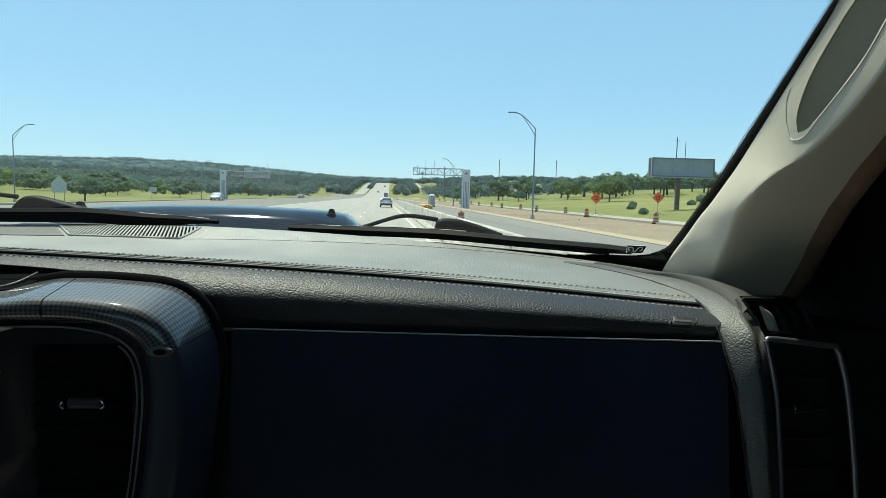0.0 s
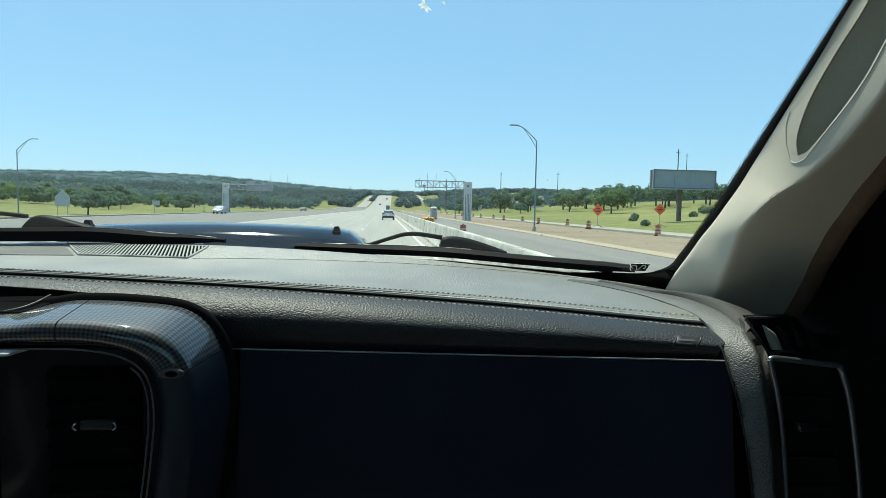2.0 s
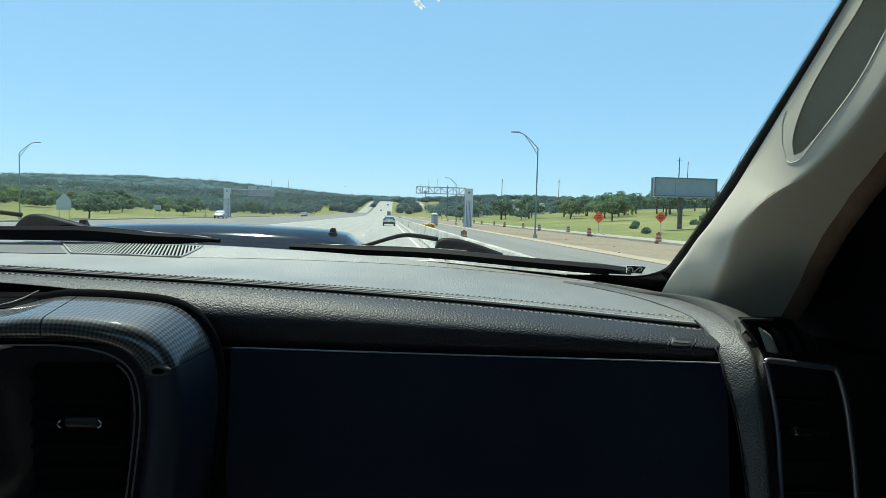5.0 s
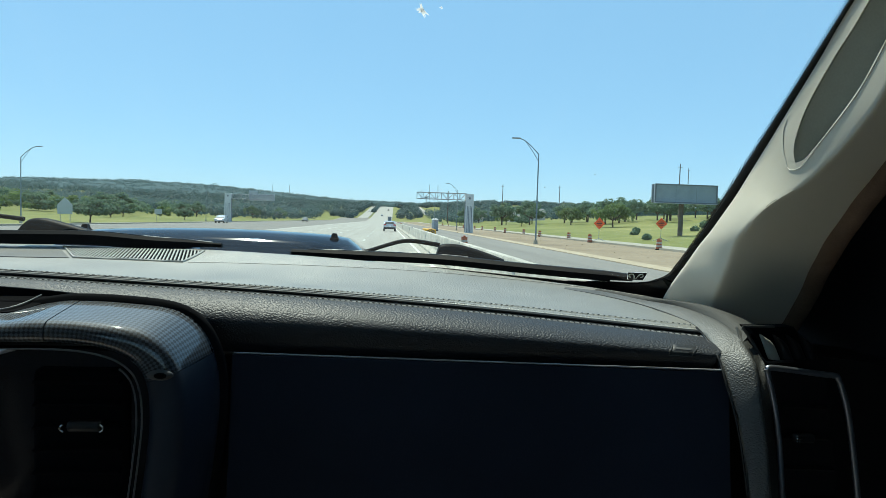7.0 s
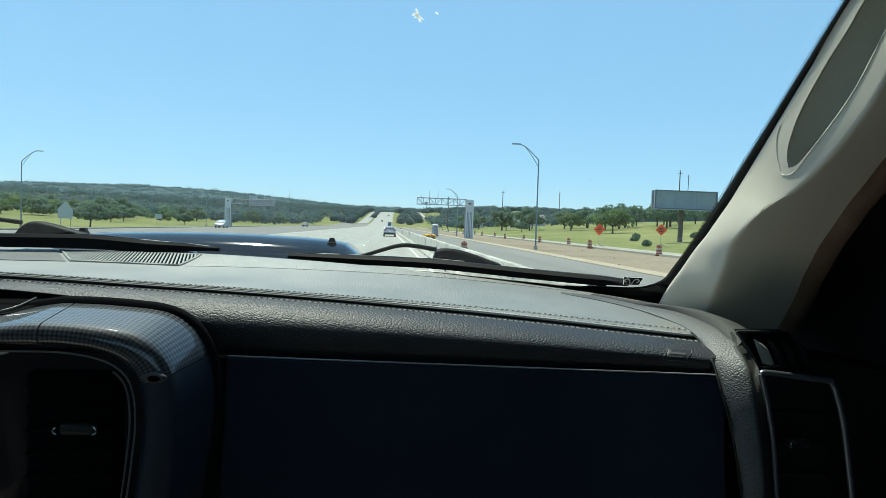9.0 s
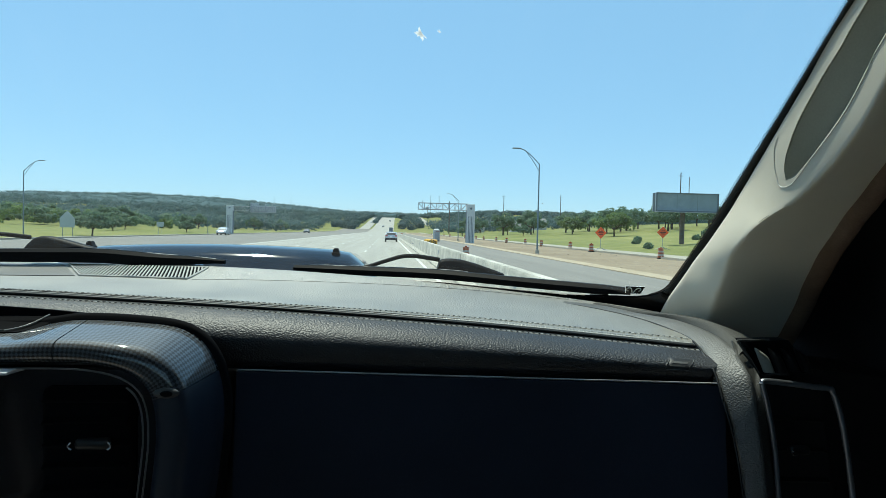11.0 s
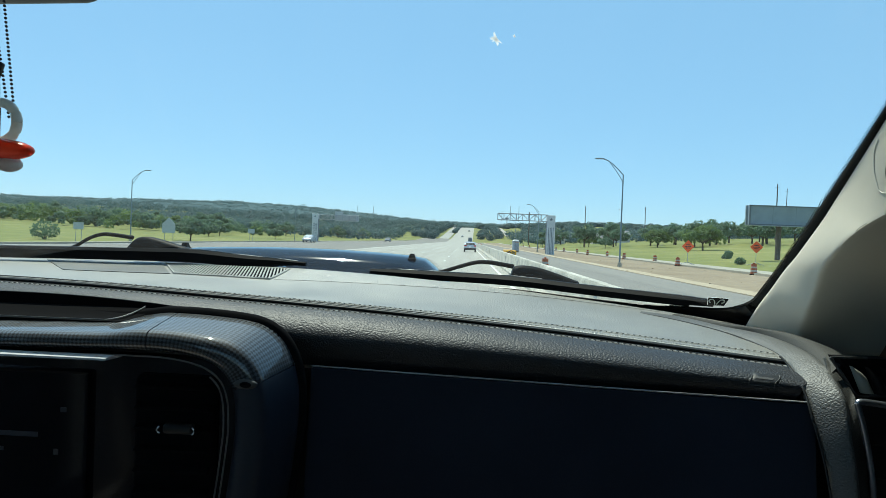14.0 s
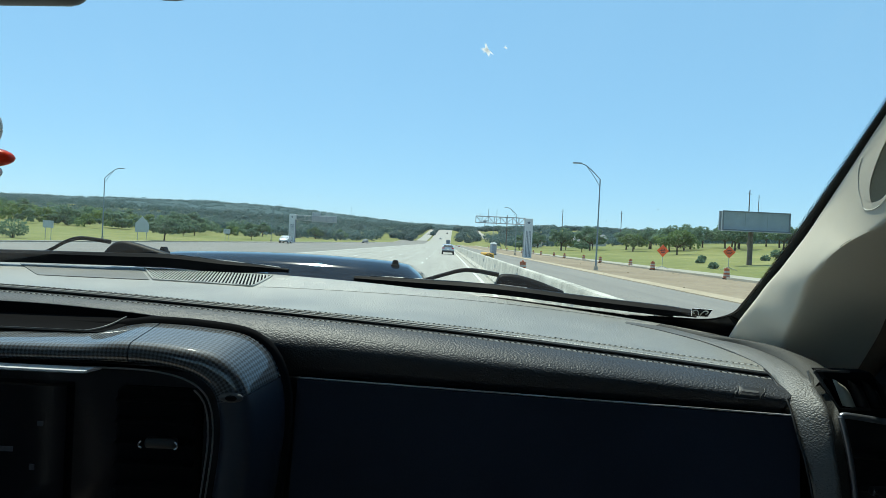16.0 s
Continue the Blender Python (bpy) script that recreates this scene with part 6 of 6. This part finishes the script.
def car(name, label, at, turn, paint, tall=1.65, group="cars on the highway"):
    """A car, nose towards -y, built of a body, cabin glass, lamps and wheels."""
    c = thing(name, (0, 0, 0), label, "car", group)
    side = [(-2.3, 0.45), (-2.32, 0.75), (-2.1, 0.92), (-1.1, 1.05), (-0.45, tall - 0.12), (0.1, tall), (1.2, tall - 0.02), (1.95, tall - 0.16), (2.3, 1.08), (2.36, 0.8), (2.32, 0.42), (1.0, 0.30), (-1.0, 0.30)]

    def sec(x):
        k = abs(x) / 0.93
        out = []
        for y, z in side:
            s = 1 - 0.06 * k ** 3
            if z > 1.1:
                z2 = 1.1 + (z - 1.1) * (1 - 0.22 * k ** 4)
            else:
                z2 = z
            out.append((x * (1 - 0.17 * max(0, (z - 0.95) / 0.7)), y * s, z2))
        return out
    part("body", sweep([sec(x) for x in (-0.93, -0.9, -0.7, -0.35, 0, 0.35, 0.7, 0.9, 0.93)]), paint, c, "", 45)
    part("rear_window", slab(lambda u, v: ((u - 0.5) * (1.46 - 0.20 * v), 2.315 - 0.35 * v, 1.09 + (tall - 0.17 - 1.09) * v), 4, 3, (0, -0.03, 0.0)), CARGLASS, c)
    part("front_window", slab(lambda u, v: ((u - 0.5) * (1.5 - 0.2 * v), -1.08 + 0.58 * v, 1.09 + (tall - 0.22 - 1.09) * v), 4, 3, (0, 0.03, -0.02)), CARGLASS, c)
    for s in (-1, 1):
        for y0, y1 in ((-0.75, 0.22), (0.30, 1.20), (1.28, 1.85)):
            part("side_window", slab(lambda u, v: (s * (0.90 - 0.13 * v - 0.005), y0 + (y1 - y0) * u + (0.30 * v if y0 < -0.5 else 0) * (1 - u) - (0.2 * v * u if y1 > 1.7 else 0), 1.08 + (tall - 0.22 - 1.08) * v), 3, 3, (-s * 0.02, 0, 0)), CARGLASS, c)
        part("tail_lamp", box(bmesh.new(), (s * 0.70, 2.325, 0.95), (0.36, 0.09, 0.16), None, 0.02, 1), TAIL, c, "red tail lamp")
        part("headlamp", box(bmesh.new(), (s * 0.70, -2.22, 0.78), (0.36, 0.14, 0.14), None, 0.02, 1), DECAL_W, c, "clear headlamp")
        for y in (-1.42, 1.40):
            w = part("wheel", rod(bmesh.new(), (s * 0.70, y, 0.335), (s * 0.925, y, 0.335), 0.335, seg=20), TYRE, c, "", 40)
            part("rim", rod(bmesh.new(), (s * 0.91, y, 0.335), (s * 0.935, y, 0.335), 0.22, seg=14), SIGNBACK, w)
    part("bumper", box(bmesh.new(), (0, 2.35, 0.46), (1.72, 0.12, 0.30), None, 0.03, 1), TYRE, c)
    part("number_plate", box(bmesh.new(), (0, 2.385, 0.78), (0.32, 0.012, 0.16)), DECAL_W, c)
    c.matrix_basis = pose(*at, 0, 0, turn)
    return c


def truck(at):
    x, y = at
    t = thing("box_truck", (x, y, 0), "dark box trailer on the lane far ahead", "truck")
    part("box", box(bmesh.new(), (x, y, 2.1), (2.4, 7.0, 2.9), None, 0.05, 1), POST_DARK, t)
    part("frame", box(bmesh.new(), (x, y, 0.62), (1.2, 6.8, 0.25)), TYRE, t)
    for dx in (-1.0, 1.0):
        for dy in (-2.6, 2.2):
            part("wheel", rod(bmesh.new(), (x + dx - 0.14, y + dy, 0.5), (x + dx + 0.14, y + dy, 0.5), 0.5, seg=16), TYRE, t)


# ---- trees ----
def leaves(centres, size, seed, lean=0.0):
    """Many small tilted leaf sprays about the given (centre, radius, count): corners and quads. lean: how far they lie along the crown's skin."""
    rng = np.random.default_rng(seed)
    n = sum(k for _, _, k in centres)
    c = np.repeat(np.array([q for q, _, _ in centres], float), [k for _, _, k in centres], axis=0)
    r = np.repeat(np.array([q for _, q, _ in centres], float), [k for _, _, k in centres])
    d = rng.normal(size=(n, 3))
    d /= np.linalg.norm(d, axis=1)[:, None]
    p = c + d * (r * rng.uniform(0.45, 1.0, n) ** 0.6)[:, None] * np.array([1, 1, 0.72])
    a, b = rng.normal(size=(n, 3)), rng.normal(size=(n, 3))
    if lean:
        m = d + (0, 0, 0.7) + (1 - lean) * rng.normal(size=(n, 3))
        m /= np.linalg.norm(m, axis=1)[:, None]
        a -= m * (a * m).sum(1)[:, None]
        b = np.cross(m, a)
    a /= np.linalg.norm(a, axis=1)[:, None]
    b -= a * (a * b).sum(1)[:, None]
    b /= np.linalg.norm(b, axis=1)[:, None]
    s = (size * rng.uniform(0.5, 1.3, n))[:, None]
    v = np.stack([p - a * s, p - b * s * 0.55 + a * s * 0.1, p + a * s, p + b * s * 0.55], axis=1).reshape(-1, 3)
    return v.tolist(), np.arange(4 * n).reshape(-1, 4).tolist()


def tree(seed, h, w, leaf, material, label, name="tree"):
    """A broad live oak: forked trunk, limbs, and a crown of leaf sprays."""
    rng = random.Random(seed)
    t = thing(name, (0, 0, 0), label, "tree", "trees in the field")
    bm = bmesh.new()
    fork = h * 0.28
    rod(bm, (0, 0, -0.3), (0.1, 0, fork), 0.26 * h / 7, 0.19 * h / 7, 8)
    tips = []
    for k in range(8):
        a = k * 0.785 + rng.uniform(-0.3, 0.3)
        mid = Vector((math.cos(a) * w * 0.17, math.sin(a) * w * 0.17, h * rng.uniform(0.42, 0.5)))
        tip = Vector((math.cos(a) * w * rng.uniform(0.27, 0.42), math.sin(a) * w * rng.uniform(0.27, 0.42), h * rng.uniform(0.40, 0.72)))
        rod(bm, (0.1, 0, fork - 0.1), mid, 0.12 * h / 7, 0.08 * h / 7, 6)
        rod(bm, mid, tip, 0.08 * h / 7, 0.02, 5)
        tips.append(tip)
    part("trunk", bm, BARK, t, "forked grey-brown trunk")
    cs = [(tuple(p), w * rng.uniform(0.13, 0.20), 95) for p in tips]
    for k in range(13):
        a, rr = rng.uniform(0, 6.28), w * 0.40 * math.sqrt(rng.random())
        top = h * (0.88 - 0.42 * (rr / (w * 0.4)) ** 2) * rng.uniform(0.86, 1.05)
        cs.append(((math.cos(a) * rr, math.sin(a) * rr, top), w * rng.uniform(0.11, 0.19), 95))
    v, f = leaves(cs, leaf, seed, 0.5)
    me = bpy.data.meshes.new("crown")
    me.from_pydata(v, [], f)
    me.materials.append(material)
    ob = new("crown", me)
    ob.parent = t
    return t


def stand(x, y):
    return (x, y, height(x, y) - 0.05)


def trees():
    kinds = [tree(3, 6.6, 9.0, 0.36, LEAF_A, "broad dark green oak standing in the grass"),
             tree(8, 7.4, 8.0, 0.36, LEAF_A, "tall dark green oak standing in the grass"),
             tree(14, 5.2, 8.8, 0.34, LEAF_B, "bright green spreading tree in the grass"),
             tree(21, 3.2, 4.6, 0.24, LEAF_A, "small round tree in the grass")]
    rng = random.Random(5)
    right = [(0, 41, 112), (1, 46, 118), (0, 52, 110), (1, 58, 121), (0, 64, 116), (1, 47, 140), (0, 56, 146), (1, 66, 138), (0, 74, 150), (1, 82, 141), (0, 91, 150), (1, 100, 139), (0, 112, 148),
             (2, 34.5, 91), (2, 30, 152), (3, 38, 170), (0, 62, 172), (1, 72, 180), (0, 84, 184), (1, 97, 178), (0, 45, 190), (1, 39, 205), (0, 52, 216), (0, 120, 165), (1, 133, 158), (3, 29, 236), (3, 31, 258), (2, 51, 166), (1, 58, 196), (0, 63, 204), (1, 69, 207), (0, 77, 214), (1, 89, 212), (0, 101, 216), (1, 112, 214), (0, 124, 218), (0, 36, 268), (1, 44, 290)]
    left = [(3, -43.5, 95), (3, -50.5, 160), (3, -64, 150), (3, -72, 176), (0, -92, 222), (1, -108, 246), (0, -126, 230), (0, -148, 214), (1, -170, 236), (0, -78, 262), (1, -92, 290), (0, -112, 282), (0, -190, 214), (1, -212, 232), (0, -66, 312), (1, -82, 335), (0, -140, 270), (1, -236, 250), (3, -88, 190), (0, -60, 352)]
    first = set()
    right = [(k, x * 1.4, y * 1.4) if y < 160 else (k, x, y) for k, x, y in right]
    for k, x, y in right + left:
        m = Matrix.Translation(stand(x, y)) @ pose(0, 0, 0, 0, 0, rng.uniform(0, 360))
        if k not in first:
            kinds[k].matrix_basis = m
            first.add(k)
        else:
            c = copy_thing(kinds[k], m)
            c.scale = [rng.uniform(0.85, 1.15)] * 3
    # round bush by the far kerb, and low shrubs on the bank
    for x, y, r in ((-48, 68, 1.5), (33, 79, 0.55), (37, 88, 0.6), (29, 66, 0.5), (52, 96, 0.9), (54, 98, 0.8), (44, 84, 0.6)):
        b = thing("shrub", stand(x, y), "round dark green shrub in the grass", "shrub", "shrubs")
        part("stem", rod(bmesh.new(), Vector(stand(x, y)) - Vector((0, 0, 0.1)), Vector(stand(x, y)) + Vector((0, 0, r * 0.6)), 0.08, 0.05, 6), BARK, b)
        v, f = leaves([((0, 0, r * 0.8), r, int(260 * r)), ((r * 0.5, 0.1, r * 0.6), r * 0.6, int(120 * r)), ((-r * 0.5, 0.1, r * 0.55), r * 0.6, int(120 * r))], 0.16, int(x * 7) + 900)
        me = bpy.data.meshes.new("foliage")
        me.from_pydata(v, [], f)
        me.materials.append(LEAF_A)
        o = new("foliage", me)
        o.parent = b


def woods(name, spots, size, material, label, seed):
    v, f = leaves(spots, size, seed, 0.75)
    me = bpy.data.meshes.new(name)
    me.from_pydata(v, [], f)
    me.materials.append(material)
    return tagged(new(name, me), label, "trees", kind="stuff")


def far_woods():
    rng = random.Random(11)
    spots = []
    for k in range(520):
        y = rng.uniform(290, 620)
        x = rng.uniform(40, 90 + 0.62 * y) if rng.random() < 0.9 else rng.uniform(24, 60) + 0.02 * y
        r = rng.uniform(3.2, 5.0)
        spots.append(((x + bend(y), y, height(x, y) + r * 0.75), r, 90))
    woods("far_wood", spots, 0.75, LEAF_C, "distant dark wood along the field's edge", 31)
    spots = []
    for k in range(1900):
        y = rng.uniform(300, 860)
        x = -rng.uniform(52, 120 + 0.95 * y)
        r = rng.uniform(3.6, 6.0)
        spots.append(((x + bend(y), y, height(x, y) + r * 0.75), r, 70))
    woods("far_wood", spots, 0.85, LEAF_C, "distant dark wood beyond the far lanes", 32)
    spots = []
    bright = []
    for k in range(190):
        y = rng.uniform(165, 270)
        x = -rng.uniform(66 + 0.06 * y, 90 + 0.85 * y)
        h = rng.uniform(3.6, 7.4)
        kind = bright if rng.random() < 0.35 else spots
        for j in range(8):
            r = h * rng.uniform(0.18, 0.30)
            kind.append(((x + rng.uniform(-0.6, 0.6) * h, y + rng.uniform(-0.6, 0.6) * h, height(x, y) + r * 0.6 + (h - 1.6 * r) * rng.random() ** 0.7), r, 70))
    woods("tree_belt", spots, 0.42, LEAF_A, "uneven belt of dark green oaks along the field", 35)
    woods("tree_belt", bright, 0.42, LEAF_B, "lighter green bushes among the oaks along the field", 36)
    spots = []
    for k in range(1000):
        y = rng.uniform(500, 960)
        x = rng.choice((-1, 1)) * (8 + 280 * rng.random() ** 1.7)
        x = x if x > 0 else x - 22
        if 30 < x < 43 and y < 960 or -80 < x < 60 and y < 800 and rng.random() < 0.72:
            continue
        r = rng.uniform(4, 7)
        spots.append(((x + bend(y), y, height(x, y) + r * 0.5), 0.85 * r, 230))
    for k in range(60):
        y, r = rng.uniform(640, 960), rng.uniform(2.0, 2.8)
        spots.append(((-16.7 + rng.uniform(-0.8, 0.8) + bend(y), y, height(0, y) + r * 0.5), r, 60))
    for k in range(420):
        y, x, r = rng.uniform(985, 1150), rng.uniform(-190, 210), rng.uniform(4, 6.5)
        spots.append(((x, y, height(x, y) + r * 0.5 - 1 + 0.03 * (y - 985)), r, 60))
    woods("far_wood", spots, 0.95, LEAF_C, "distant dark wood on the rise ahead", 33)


def hills():
    """Wooded ridge: a long back with a bumpy canopy."""
    crest = [(-1.6, 0.040), (-0.95, 0.0425), (-0.79, 0.0435), (-0.6, 0.0445), (-0.4, 0.0465), (-0.33, 0.0460), (-0.16, 0.0370), (-0.05, 0.0305), (0.06, 0.0290), (0.2, 0.0285), (0.45, 0.033), (0.8, 0.035), (1.4, 0.034)]
    far = 1400.0

    def f(u, v):
        k = -1.6 + 3.0 * u
        y0 = 620 + 500 * ease((k + 0.22) / 0.16)
        y = y0 + (far - y0) * (v / 0.7) if v < 0.7 else far + 600 * (v - 0.7) / 0.3
        x = k * y
        rise = ease(v / 0.7) ** 0.8 if v < 0.7 else 1 - 0.4 * ease((v - 0.7) / 0.3)
        top = 1.75 + value(crest, k) * far
        z0 = height(x, y) - 5
        n = 4.0 * noise.noise((x * 0.012, y * 0.012, 3)) + 2.6 * noise.noise((x * 0.05, y * 0.05, 7)) + 1.7 * noise.noise((x * 0.13, y * 0.11, 1))
        return (x, y, z0 + (top - z0) * rise + n * (0.3 + 0.7 * rise) - 3)
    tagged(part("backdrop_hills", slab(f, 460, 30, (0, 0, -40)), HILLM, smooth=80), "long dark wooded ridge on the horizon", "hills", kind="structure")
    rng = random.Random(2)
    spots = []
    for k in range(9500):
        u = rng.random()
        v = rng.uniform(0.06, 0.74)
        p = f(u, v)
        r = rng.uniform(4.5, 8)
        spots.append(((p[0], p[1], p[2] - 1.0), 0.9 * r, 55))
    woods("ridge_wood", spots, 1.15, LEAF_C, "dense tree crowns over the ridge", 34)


def houses():
    for x, y, w in ((62, 285, 9), (75, 310, 11), (48, 330, 8), (-520, 1050, 26), (-240, 1020, 20)):
        z = height(x, y) - 0.2
        h = thing("house", (x, y, z), "small pale house far off among trees", "house", "distant houses")
        part("wall", box(bmesh.new(), (x, y, z + 0.16 * w), (w, w * 0.7, 0.36 * w)), HOUSE, h)
        bm = bmesh.new()
        prof = [(-0.39 * w, 0.34 * w), (0, 0.58 * w), (0.39 * w, 0.34 * w)]
        part("roof", sweep([[(x + sx * 0.53 * w, y + a, z + b) for a, b in prof] for sx in (-1, 1)]), ROOFM, h)
        for dx in (-0.25, 0.2):
            part("window", box(bmesh.new(), (x + dx * w, y - 0.355 * w, z + 0.18 * w), (0.13 * w, 0.06, 0.11 * w)), CARGLASS, h)


def clods():
    """Loose clods on the bare dirt."""
    rng = np.random.default_rng(4)
    bm = bmesh.new()
    for k in range(45):
        x, y = rng.uniform(11.5, 21), rng.uniform(18, 110)
        r = rng.uniform(0.03, 0.09)
        ball(bm, (x, y, 0.03 + r * 0.2), r, 1, (1, rng.uniform(0.7, 1.2), 0.5))
    tagged(part("dirt_clods", bm, DIRT), "loose clods and stones on the bare dirt", "stones", kind="stuff")


barriers()
lamp_post((12.9, 52, 0.03), 0)
lamp_post((13.6, 118, 0.03), 0)
lamp_post((14.6, 186, 0.03), 0)
lamp_post((-42.5, 76, 0.0), 1, "grey steel street lamp across the far lanes")
lamp_post((-42.5, 150, 0.0), 1, "grey steel street lamp across the far lanes")
gantries()
billboard()
work_sign(21.9, 61.5, 0.14, 4)
work_sign(29.0, 62.5, height(29, 62.5), -6)
barrels()
crash_cushion()
posts_and_signs()
toilet()
car("car", "white sedan driving ahead seen from behind", (0.55, 93, 0), 180, WHITECAR, 1.55)
car("car", "white car on the lanes across the median", (-33.2, 128, 0), 2, WHITECAR, 1.62)
truck((2.2, 405))
for x, y, paint, tone in ((-6.5, 560, WHITECAR, "white"), (-2.0, 690, POST_DARK, "dark grey"), (-21.0, 640, WHITECAR, "white"), (-22.5, 800, POST_DARK, "dark grey"), (-30.5, 236, POST_DARK, "dark grey")):
    car("car", tone + " car far off on the highway", (x + bend(y), y, height(0, y) + (0.15 if x < -20 and y > 510 else 0)), 0 if x < -20 else 180, paint, 1.6)
trees()
far_woods()
hills()
houses()
clods()
